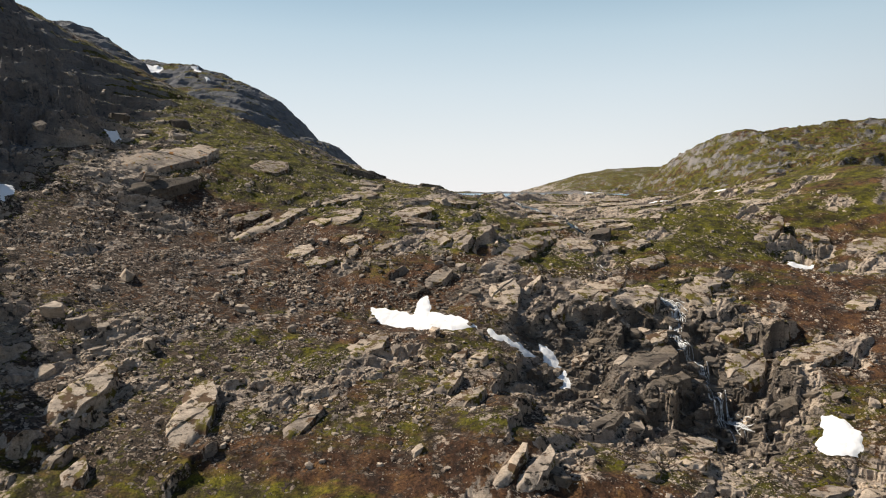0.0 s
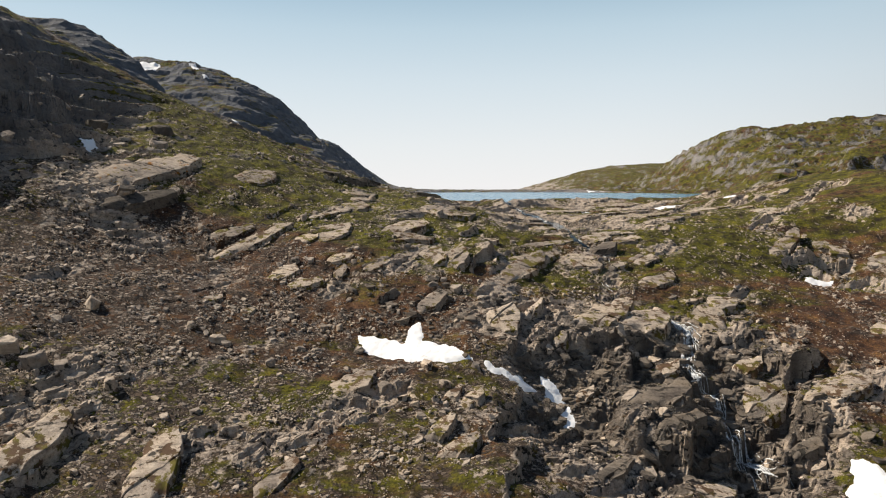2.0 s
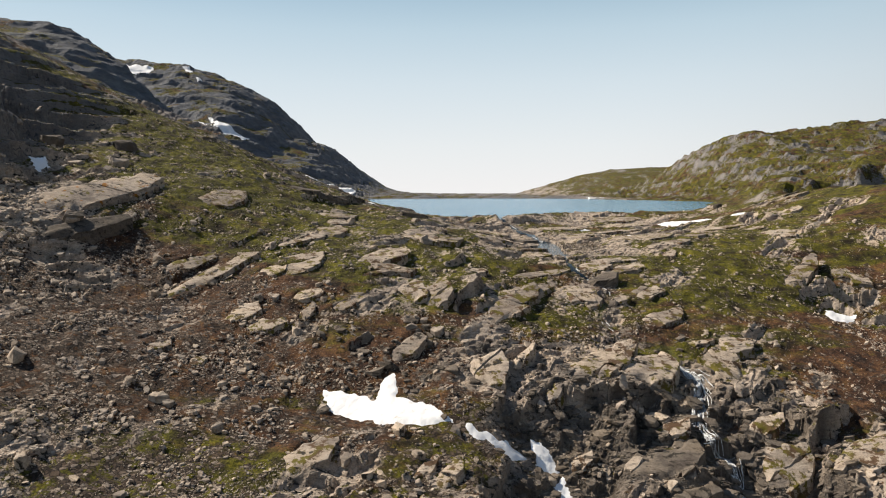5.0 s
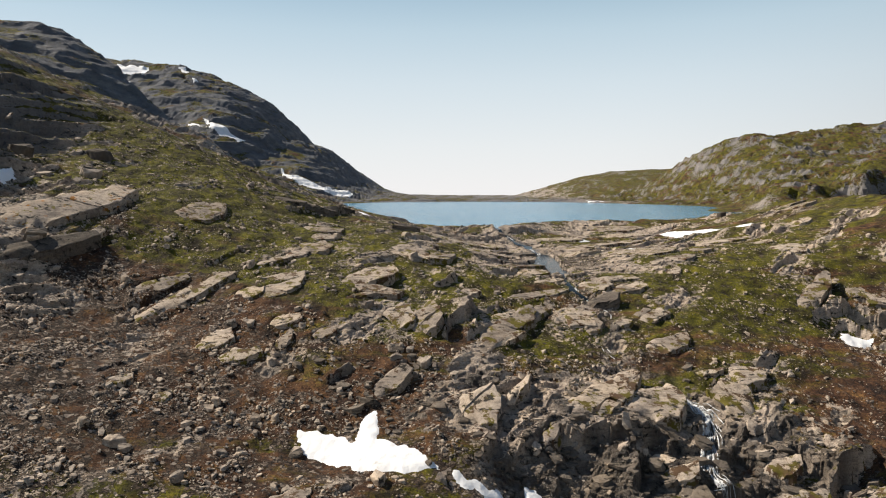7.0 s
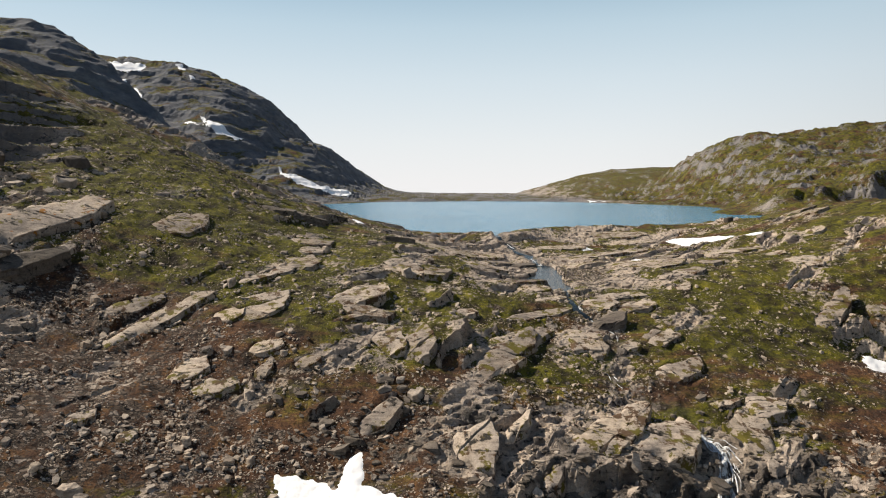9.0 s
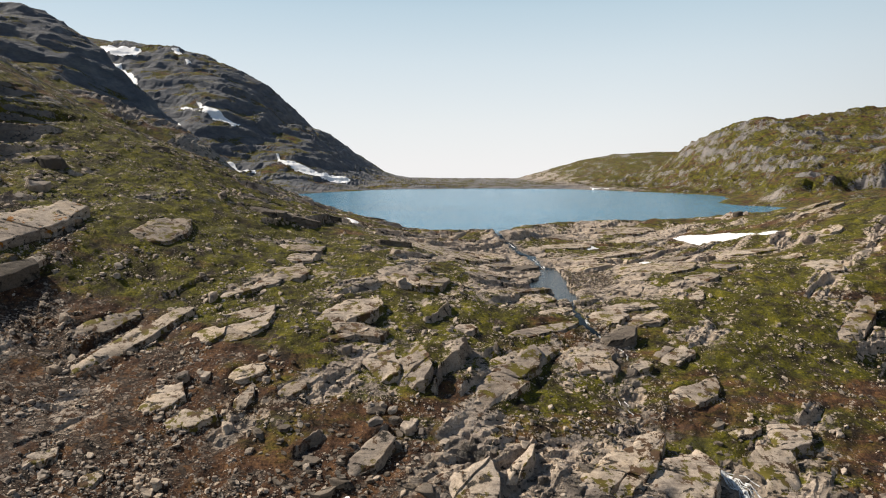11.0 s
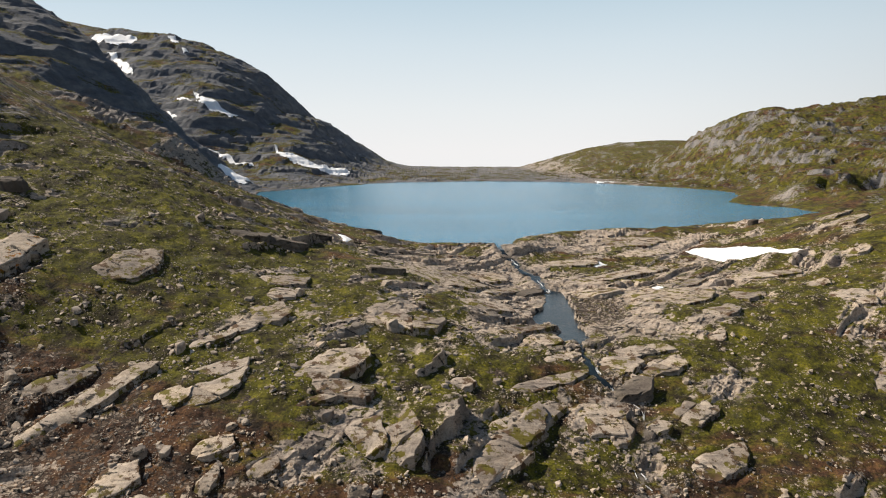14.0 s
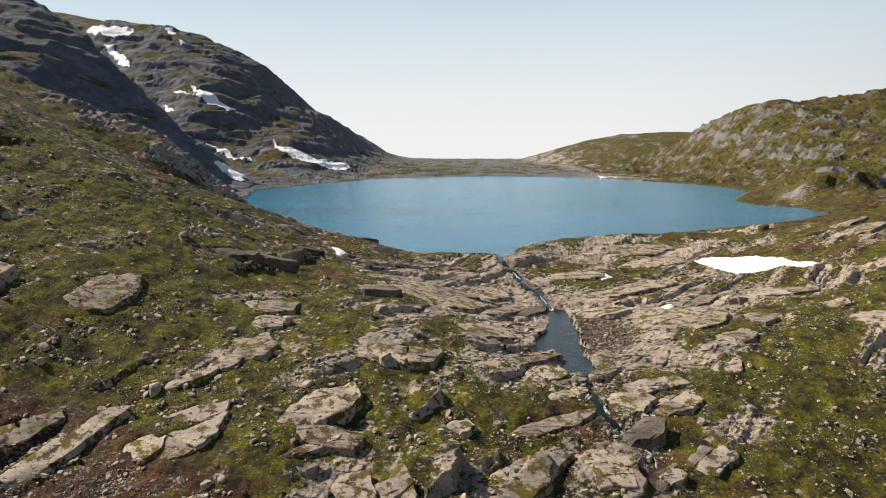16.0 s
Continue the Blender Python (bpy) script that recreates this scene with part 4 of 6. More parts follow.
outcrop(44.9, 149.1, 12.8, 4.9, 0.5, 28, 500, "pale", "flat weathered slab of pale grey gneiss in the turf", "rock_slab")
outcrop(83.1, 172.8, 21.6, 4.8, 1.8, 46, 507, "pale", "broken rock step with a shaded face", "rock_slab")
outcrop(17.2, 130.2, 7.4, 2.2, 1.8, 53, 514, "mossy", "tall mossy block with a shaded side", "rock_block")
outcrop(20.8, 122.3, 4.7, 2.2, 1.6, 51, 521, "pale", "tall pale block over a dark cleft", "rock_block")
outcrop(11.2, 125.8, 7.8, 7.6, 1.2, 30, 528, "mossy", "dark mossy rock knob", "rock_knoll")
outcrop(36.5, 123.0, 4.4, 2.2, 0.5, -23, 535, "pale", "flat weathered slab of pale grey gneiss in the turf", "rock_slab")
outcrop(-67.5, 163.2, 33.5, 11.7, 1.6, 60, 542, "orange", "large tilted pale rock slab with orange moss on top", "rock_slab")
outcrop(-64.0, 150.8, 19.7, 4.3, 1.6, 48, 549, "dark", "dark layered rock ledge below a pale slab", "rock_ledge")
outcrop(-60.6, 156.2, 11.4, 2.5, 0.7, 57, 556, "pale", "dark layered rock ledge below a pale slab", "rock_ledge")
outcrop(-29.3, 137.1, 6.7, 5.7, 0.6, 26, 563, "pale", "flat weathered slab of pale grey gneiss in the turf", "rock_slab")
outcrop(-24.9, 134.0, 8.2, 3.4, 0.5, 14, 570, "pale", "flat weathered slab of pale grey gneiss in the turf", "rock_slab")
outcrop(-19.5, 141.5, 7.0, 3.7, 0.6, 16, 577, "pale", "flat weathered slab of pale grey gneiss in the turf", "rock_slab")
outcrop(-12.8, 138.9, 4.9, 3.2, 0.5, 19, 584, "pale", "flat weathered slab of pale grey gneiss in the turf", "rock_slab")
outcrop(-18.8, 137.0, 4.9, 2.5, 0.4, 59, 591, "pale", "flat weathered slab of pale grey gneiss in the turf", "rock_slab")
outcrop(-39.3, 125.7, 4.9, 2.6, 0.4, 40, 598, "pale", "flat weathered slab of pale grey gneiss in the turf", "rock_slab")
outcrop(-32.6, 124.1, 3.6, 2.7, 0.4, 39, 605, "pale", "flat weathered slab of pale grey gneiss in the turf", "rock_slab")
outcrop(-1.5, 129.6, 8.2, 3.9, 1.0, 46, 612, "mossy", "dark mossy rock knob", "rock_knoll")
outcrop(-48.9, 87.9, 14.1, 6.5, 1.8, 71, 619, "pale", "great tilted rock slab over a dark undercut", "rock_slab")
outcrop(-18.7, 86.4, 8.1, 3.1, 0.6, 53, 626, "pale", "flat weathered slab of pale grey gneiss in the turf", "rock_slab")
outcrop(-12.2, 106.3, 8.2, 6.6, 0.6, 40, 633, "pale", "flat weathered slab of pale grey gneiss in the turf", "rock_slab")
outcrop(0.6, 96.2, 8.9, 3.1, 1.2, 57, 640, "pale", "angular pale block on a mossy knoll", "rock_block")
outcrop(3.0, 92.5, 8.0, 3.9, 1.1, 42, 647, "pale", "angular pale block on a mossy knoll", "rock_block")
outcrop(2.2, 105.1, 7.1, 2.5, 0.6, 57, 654, "pale", "flat weathered slab of pale grey gneiss in the turf", "rock_slab")
outcrop(5.1, 104.1, 6.2, 3.5, 1.1, 57, 661, "pale", "angular pale block on a mossy knoll", "rock_block")
outcrop(8.1, 78.2, 8.0, 2.0, 1.3, 49, 668, "mossy", "mossy rock knoll with a steep shaded side", "rock_knoll")
outcrop(11.1, 78.3, 8.6, 2.6, 1.6, 48, 675, "mossy", "mossy rock knoll with a steep shaded side", "rock_knoll")
outcrop(-47.2, 79.1, 4.2, 2.3, 1.1, 59, 682, "pale", "flat weathered slab of pale grey gneiss in the turf", "rock_slab")
outcrop(-43.9, 77.3, 4.1, 3.9, 1.1, 46, 689, "pale", "flat weathered slab of pale grey gneiss in the turf", "rock_slab")
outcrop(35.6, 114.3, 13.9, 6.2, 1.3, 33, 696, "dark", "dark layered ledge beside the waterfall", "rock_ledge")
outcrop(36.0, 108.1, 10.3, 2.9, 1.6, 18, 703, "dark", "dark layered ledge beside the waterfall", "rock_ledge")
outcrop(53.6, 118.1, 9.1, 6.9, 1.6, 14, 710, "pale", "jointed pale rock face beside the waterfall", "rock_slab")
outcrop(38.0, 120.6, 5.7, 2.7, 0.7, 3, 717, "pale", "angular block of pale jointed rock", "rock_block")
outcrop(52.9, 123.0, 6.0, 3.6, 1.1, 5, 724, "pale", "angular block of pale jointed rock", "rock_block")
outcrop(54.7, 107.0, 5.5, 2.6, 1.1, 10, 731, "dark", "dark layered ledge beside the waterfall", "rock_ledge")
outcrop(38.5, 100.0, 10.8, 4.9, 0.6, 39, 738, "pale", "large jointed rock block at the foot of a ledge", "rock_ledge")
outcrop(34.9, 90.9, 7.9, 3.8, 0.6, 42, 745, "pale", "large jointed rock block at the foot of a ledge", "rock_ledge")
outcrop(25.6, 84.1, 8.0, 3.9, 0.6, 38, 752, "pale", "large jointed rock block at the foot of a ledge", "rock_ledge")
outcrop(23.5, 114.4, 4.4, 2.3, 0.6, 25, 759, "pale", "flat weathered slab of pale grey gneiss in the turf", "rock_slab")
outcrop(65.1, 116.8, 14.3, 7.9, 1.4, 27, 766, "pale", "rusty pale slab with a shaded lower edge", "rock_slab")
outcrop(51.4, 87.6, 8.8, 2.7, 0.4, 13, 773, "pale", "flat weathered slab of pale grey gneiss in the turf", "rock_slab")
outcrop(57.9, 87.6, 6.3, 2.6, 0.4, 15, 780, "pale", "flat weathered slab of pale grey gneiss in the turf", "rock_slab")
outcrop(84.3, 135.2, 13.5, 4.8, 0.5, 35, 787, "pale", "flat weathered slab of pale grey gneiss in the turf", "rock_slab")
outcrop(105.1, 167.4, 14.0, 10.5, 0.6, 16, 794, "pale", "flat weathered slab of pale grey gneiss in the turf", "rock_slab")
outcrop(94.7, 173.6, 10.0, 6.6, 0.5, -24, 801, "pale", "flat weathered slab of pale grey gneiss in the turf", "rock_slab")
outcrop(13.8, 79.3, 4.4, 2.6, 0.7, -41, 808, "dark", "dark ledge in the gully below the snow", "rock_ledge")
outcrop(24.1, 97.9, 11.8, 3.4, 0.6, 49, 815, "dark", "dark ledge in the gully below the snow", "rock_ledge")
outcrop(-23.3, 150.5, 12.1, 5.1, 0.3, 34, 822, "pale", "flat weathered slab of pale grey gneiss in the turf", "rock_slab")
outcrop(-33.2, 86.1, 14.3, 6.3, 1.4, 96, 829, "pale", "steep standing slab with cracked upper end", "rock_slab")
outcrop(-45.9, 176.0, 12.6, 8.8, 0.5, 41, 836, "pale", "flat weathered slab of pale grey gneiss in the turf", "rock_slab")
outcrop(-6.1, 153.3, 11.0, 5.7, 0.6, -13, 843, "pale", "flat weathered slab of pale grey gneiss in the turf", "rock_slab")
outcrop(79.1, 370.7, 24.1, 31.3, 0.3, 37, 850, "pale", "low smooth slab of pale rock near the lake", "rock_slab")
outcrop(-44.1, 151.7, 12.1, 4.0, 0.4, 35, 857, "pale", "flat weathered slab of pale grey gneiss in the turf", "rock_slab")
outcrop(130.8, 278.1, 15.0, 8.7, 0.9, 15, 710, "pale", "flat weathered slab of pale grey gneiss in the turf", "rock_slab")
outcrop(107.2, 226.5, 9.1, 5.3, 0.7, 15, 717, "pale", "flat weathered slab of pale grey gneiss in the turf", "rock_slab")
outcrop(-27.0, 209.4, 10.8, 4.6, 1.4, 30, 738, "dark", "dark crag edge above the lake shore", "rock_ledge")
outcrop(-23.3, 224.6, 10.5, 4.4, 1.3, 30, 745, "dark", "dark layered rock ledge", "rock_ledge")
outcrop(-16.5, 270.8, 11.7, 4.9, 1.4, 30, 752, "dark", "dark layered rock ledge", "rock_ledge")
outcrop(-32.6, 205.0, 10.5, 4.4, 1.3, 30, 759, "dark", "dark layered rock ledge", "rock_ledge")
outcrop(-64.5, 222.7, 5.8, 2.5, 1.1, 20, 766, "dark", "dark layered rock ledge", "rock_ledge")


def part(name, mesh, material, parent=None, label=""):
    """One mesh object, from a bmesh or a mesh, under a thing or at top level."""
    if isinstance(mesh, bmesh.types.BMesh):
        data = bpy.data.meshes.new(name)
        mesh.to_mesh(data)
        mesh.free()
        mesh = data
    if not mesh.materials:
        mesh.materials.append(material)
    ob = new(name, mesh)
    ob.parent = parent
    return tagged(ob, label) if label else ob


def sheet(name, xs, ys, zs, keep=None, soft=None):
    """A mesh over a grid; zs by rows of y. keep: which of its squares are built."""
    nx, ny = len(xs), len(ys)
    co = np.empty((ny, nx, 3))
    co[..., 0], co[..., 1], co[..., 2] = xs[None, :], ys[:, None], zs
    i = np.arange(nx * ny).reshape(ny, nx)
    quads = np.stack([i[:-1, :-1], i[:-1, 1:], i[1:, 1:], i[1:, :-1]], -1).reshape(-1, 4)
    if keep is not None:
        quads = quads[keep.ravel()]
        used, quads = np.unique(quads, return_inverse=True)
        quads, co = quads.reshape(-1, 4), co.reshape(-1, 3)[used]
    mesh = bpy.data.meshes.new(name)
    mesh.vertices.add(co.size // 3)
    mesh.vertices.foreach_set("co", co.ravel())
    mesh.loops.add(quads.size)
    mesh.loops.foreach_set("vertex_index", quads.ravel().astype(np.int32))
    mesh.polygons.add(len(quads))
    mesh.polygons.foreach_set("loop_start", np.arange(0, quads.size, 4, dtype=np.int32))
    mesh.update(calc_edges=True)
    mesh.polygons.foreach_set("use_smooth", np.ones(len(quads), bool) if soft is None else soft)
    return mesh


def stretch(*legs):
    """Grid lines; legs of (from, to, step at the start, step at the end)."""
    out = [legs[0][0]]
    for a, b, s0, s1 in legs:
        n = max(2, int(round((b - a) / ((s0 + s1) / 2))))
        t = np.cumsum(np.linspace(s0, s1, n))
        out += list(a + (b - a) * t / t[-1])
    return np.array(out)


# ---------------------------------------------------------------- the ground, one sheet out to the horizon
GRID_X = stretch((-4500, -900, 600, 40), (-900, -420, 40, 4), (-420, -160, 4, 2.2), (-160, -112, 2.2, 0.35), (-112, 112, 0.35, 0.35),
                 (112, 160, 0.35, 2.2), (160, 480, 2.2, 4), (480, 900, 4, 40), (900, 4500, 40, 600))
GRID_Y = stretch((-4000, -60, 600, 6), (-60, 78, 6, 0.35), (78, 255, 0.35, 0.35), (255, 330, 0.35, 2.2), (330, 560, 2.2, 3), (560, 900, 3, 4),
                 (900, 1400, 4, 25), (1400, 4900, 25, 500))
gx, gy = np.meshgrid(GRID_X, GRID_Y)
gz, gbare, gshore = land(gx, gy)
gx, gy = gx.ravel(), gy.ravel()
steep = np.hypot(*np.gradient(gz.reshape(len(GRID_Y), len(GRID_X)), GRID_Y, GRID_X)).ravel()
afar = np.clip(ease(280, 340, gy) + ease(118, 150, np.abs(gx)), 0, 1)
gbare = gbare + afar * (0.45 - 0.12 * ease(150, 220, gx)) * np.clip(steep - 0.55, -0.5, 0.8) + (1 - afar) * np.where(steep > 0.8, 0.40, 0.10) * np.clip(steep - 0.8, -0.6, 1.2)
grid = gbare.reshape(len(GRID_Y), len(GRID_X))
ground_mesh = sheet("ground", GRID_X, GRID_Y, gz.reshape(len(GRID_Y), len(GRID_X)), soft=(grid[:-1, :-1] < 0.44).ravel())

# what grows where: bare rock, green instead of brown, wet or darkened for shade
lush = 0.60 + 0.04 * blob(gx, gy, 72, 178, 24, 34) + 0.22 * blob(gx, gy, -60, 205, 45, 40) + 0.25 * blob(gx, gy, -10, 165, 35, 25) + 0.35 * blob(gx, gy, 24, 145, 7, 8)
lush += 0.32 * blob(gx, gy, 64, 170, 16, 24) + 0.05 * blob(gx, gy, -10, 90, 16, 8) + 0.12 * blob(gx, gy, -38, 97, 10, 12) - 0.15 * blob(gx, gy, -20, 80, 40, 9) + 0.02 * ease(330, 500, gy)
lush -= 0.40 * blob(gx, gy, -22, 124, 26, 15) + 0.60 * blob(gx, gy, 84, 130, 22, 26) + 0.35 * blob(gx, gy, -60, 135, 20, 22) + 0.3 * blob(gx, gy, 5, 80, 14, 6) + 0.3 * blob(gx, gy, 0, 128, 20, 9) + 0.12 * blob(gx, gy, 60, 160, 18, 12) + 0.45 * blob(gx, gy, -40, 148, 18, 14)
# wet gully rock, deepened for its shade; the patch at (-2, 129) is painted shade
wet = np.clip(1.55 * blob(gx, gy, 44, 115, 18, 19) + 0.9 * blob(gx, gy, 20, 114, 9, 14) + 1.0 * blob(gx, gy, -2, 129, 14, 8) - 0.15 + 0.9 * fractal(gx, gy, 5, 99, 2), 0, 1) * (gbare > 0.3)
for way in (STREAM_UP, STREAM_DOWN):
    wet = np.maximum(wet, 0.85 * (1 - ease(0.6, 3.4 + 1.8 * grain(gx, gy, 2.5, 98), line_way(gx, gy, way)[0])))
wet = np.maximum(wet, (1 - ease(0.2, 1.2, np.abs(gshore))) * 0.6)
wet[gz < -60] = 0
# dark rock; on the western mountain, crag and near wall it also paints their shade
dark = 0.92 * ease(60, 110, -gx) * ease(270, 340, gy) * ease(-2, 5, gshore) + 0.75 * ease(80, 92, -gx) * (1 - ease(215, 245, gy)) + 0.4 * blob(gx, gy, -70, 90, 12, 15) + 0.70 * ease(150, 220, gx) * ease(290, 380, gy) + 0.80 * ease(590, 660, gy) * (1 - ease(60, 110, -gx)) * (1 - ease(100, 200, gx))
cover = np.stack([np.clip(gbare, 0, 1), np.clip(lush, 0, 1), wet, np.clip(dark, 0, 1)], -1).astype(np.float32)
rubble = 0.22 + 0.50 * blob(gx, gy, -74, 125, 28, 42) + 0.24 * blob(gx, gy, -32, 118, 36, 24) + 0.40 * blob(gx, gy, 34, 105, 30, 22) + 0.25 * blob(gx, gy, -40, 88, 26, 16)
rubble += 0.18 * blob(gx, gy, 90, 135, 22, 30) + 0.10 * blob(gx, gy, -38, 148, 20, 12) + 0.25 * blob(gx, gy, 30, 200, 14, 40) + 0.6 * blob(gx, gy, 40, 199, 5, 15) + 0.15 * blob(gx, gy, 0, 90, 20, 12) - 0.06 * blob(gx, gy, -55, 205, 40, 40)
rubble = np.clip(rubble, 0, 1) * (1 - afar)
ground_mesh.attributes.new("rubble", "FLOAT", "POINT").data.foreach_set("value", rubble.astype(np.float32))
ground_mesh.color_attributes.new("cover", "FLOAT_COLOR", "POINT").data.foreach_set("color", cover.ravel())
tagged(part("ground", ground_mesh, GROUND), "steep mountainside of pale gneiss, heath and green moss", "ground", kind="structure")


# ---------------------------------------------------------------- water
lake_x, lake_y = stretch((-140, 220, 1.8, 1.8)), stretch((256, 712, 1.8, 1.8))
mx, my = np.meshgrid((lake_x[1:] + lake_x[:-1]) / 2, (lake_y[1:] + lake_y[:-1]) / 2)
lake_in = shore_way(mx.ravel(), my.ravel()) < 5.0
tagged(part("lake", sheet("lake", lake_x, lake_y, np.zeros((len(lake_y), len(lake_x))), lake_in), LAKE_WATER),
       "wide blue mountain lake with small ripples", "lake", kind="structure")
pool_x, pool_y = stretch((22, 39, 0.5, 0.5)), stretch((172, 222, 0.5, 0.5))
mx, my = np.meshgrid((pool_x[1:] + pool_x[:-1]) / 2, (pool_y[1:] + pool_y[:-1]) / 2)
pool_in = edge_way(mx.ravel(), my.ravel(), POOL) < 0.9
tagged(part("pool", sheet("pool", pool_x, pool_y, np.full((len(pool_y), len(pool_x)), POOL_LEVEL), pool_in), STREAM_WATER),
       "dark still pool of the stream below the lake", "pool", kind="structure")


def snow_patch(outline, step, thick, label, group="old snow patches"):
    """A field of old snow that thins out to its ragged edge and lies on the ground."""
    pts = np.array(outline, float)
    xs = np.arange(pts[:, 0].min() - 1.5 * step - 1, pts[:, 0].max() + 1.5 * step + 1, step)
    ys = np.arange(pts[:, 1].min() - 1.5 * step - 1, pts[:, 1].max() + 1.5 * step + 1, step)
    px, py = (a.ravel() for a in np.meshgrid(xs, ys))
    d = edge_way(px + 1.6 * step * grain(px, py, 5 * step, 7) + 0.8 * step * grain(px, py, 2 * step, 9), py + 1.6 * step * grain(px, py, 5 * step, 8), pts)
    z = land(px, py)[0]
    base = smooth_land(px, py)[0] - 0.15
    z = 0.5 * z + 0.5 * base + thick * (1 - np.exp(np.minimum(d, 0) / (3 * step))) + 0.08 * grain(px, py, 3 * step, 3) - 0.4 * np.clip(d, 0, 1)
    d = d.reshape(len(ys), len(xs))
    inside = np.minimum(np.minimum(d[1:, 1:], d[:-1, 1:]), np.minimum(d[1:, :-1], d[:-1, :-1])) < 0
    ob = part("snow_patch", sheet("snow_patch", xs, ys, z.reshape(len(ys), len(xs)), inside), SNOW_SURFACE)
    return tagged(ob, label, "snow", group)


for key, outline in SNOW.items():
    snow_patch(outline, 0.32, 0.45 if key in ("long", "hollow", "shore") else 0.35,
               "patch of old white snow lying in a %s of the slope" % ("hollow" if key in ("long", "hollow", "shore") else "crack"))


# snow on the mountain across the lake and along the far shore, a sheet on the ground's own grid
gz2 = gz.reshape(len(GRID_Y), len(GRID_X))
for outline in (((-420, 892), (-412, 914), (-375, 918), (-370, 889), (-390, 879)),
                ((-394, 872), (-372, 863), (-337, 823), (-351, 828), (-378, 861)),
                ((-264, 799), (-247, 785), (-229, 782), (-216, 787), (-215, 771), (-233, 768), (-248, 772)),
                ((-279, 789), (-248, 772), (-247, 770), (-274, 784)),
                ((-169, 750), (-149, 739), (-131, 741), (-116, 748), (-93, 776), (-92, 738), (-114, 721), (-135, 717), (-156, 727)),
                ((-225, 721), (-201, 714), (-172, 703), (-177, 701), (-202, 708)),
                ((-153, 538), (-161, 600), (-134, 551), (-133, 531), (-145, 537)),
                ((-281, 765), (-271, 757), (-264, 744), (-272, 750)),
                ((-341, 927), (-332, 933), (-321, 912), (-328, 909)),
                ((-316, 901), (-309, 903), (-303, 897), (-308, 894)),
                ((137, 662), (154, 658), (153, 668), (139, 672))):
    pts = np.array(outline, float)
    cols = np.where((GRID_X > pts[:, 0].min() - 5) & (GRID_X < pts[:, 0].max() + 5))[0]
    rows = np.where((GRID_Y > pts[:, 1].min() - 5) & (GRID_Y < pts[:, 1].max() + 5))[0]
    px, py = (q.ravel() for q in np.meshgrid(np.linspace(GRID_X[cols[0]], GRID_X[cols[-1]], 3 * len(cols)), np.linspace(GRID_Y[rows[0]], GRID_Y[rows[-1]], 3 * len(rows))))
    shape = 3 * len(rows), 3 * len(cols)
    d = edge_way(px + 3.5 * grain(px, py, 9, 401) + 1.5 * grain(px, py, 3, 403), py + 3.5 * grain(px, py, 9, 402), pts).reshape(shape)
    keep = (d[1:, 1:] + d[:-1, 1:] + d[1:, :-1] + d[:-1, :-1]) < 0
    # heights between the grid's points
    ci, ri = np.clip(np.searchsorted(GRID_X, px) - 1, 0, None), np.clip(np.searchsorted(GRID_Y, py) - 1, 0, None)
    fx, fy = (px - GRID_X[ci]) / (GRID_X[ci + 1] - GRID_X[ci]), (py - GRID_Y[ri]) / (GRID_Y[ri + 1] - GRID_Y[ri])
    height = (gz2[ri, ci] * (1 - fx) + gz2[ri, ci + 1] * fx) * (1 - fy) + (gz2[ri + 1, ci] * (1 - fx) + gz2[ri + 1, ci + 1] * fx) * fy
    height = height.reshape(shape) + np.where(d < 0, 0.9, 0.3)
    far_snow = part("snow_patch", sheet("snow_patch", px.reshape(shape)[0], py.reshape(shape)[:, 0], height, keep), SNOW_SURFACE)
    tagged(far_snow, "streak of old snow on the dark mountainside across the lake" if outline[0][0] < -100 else "small remnant of old snow", "snow", "distant snow patches")


def ribbon(name, way, half, lift, material, wobble=0.0, seed=0, drape=False, step=0.5):
    """A strip of water along a way of (x, y, level); half: its half width at the start and the end."""
    pts = np.array(way, float)
    legs = np.r_[0, np.cumsum(np.linalg.norm(pts[1:] - pts[:-1], axis=1))]
    t = np.linspace(0, legs[-1], max(3, int(legs[-1] / step)))
    x, y, z = (np.interp(t, legs, pts[:, k]) for k in range(3))
    dx, dy = np.gradient(x), np.gradient(y)
    n = np.hypot(dx, dy) + 1e-9
    sx, sy = dy / n, -dx / n
    aside = wobble * grain(t, np.full_like(t, seed * 7.3), 5, seed) + 0.3 * wobble * grain(t, np.full_like(t, seed * 3.1), 1.6, seed + 1)
    x, y = x + sx * aside, y + sy * aside
    w = np.linspace(half[0], half[1], len(t)) * (1 + 0.75 * grain(t, np.full_like(t, seed * 1.7), 2.2, seed + 2))
    bm = bmesh.new()
    rows = []
    if drape:
        z = land(x, y)[0]
        for _ in range(3):
            z = np.r_[z[0], np.maximum(z[1:-1], (z[:-2] + z[1:-1] + z[2:]) / 3), z[-1]]
    for k in (-1, -0.4, 0.4, 1):
        px, py = x + k * w * sx, y + k * w * sy
        pz = z + lift - (0.10 if abs(k) == 1 else 0)
        rows.append([bm.verts.new(p) for p in zip(px, py, pz)])
    for a, b in zip(rows[:-1], rows[1:]):
        for i in range(len(t) - 1):
            bm.faces.new((a[i], b[i], b[i + 1], a[i + 1])).smooth = True
    return part(name, bm, material)


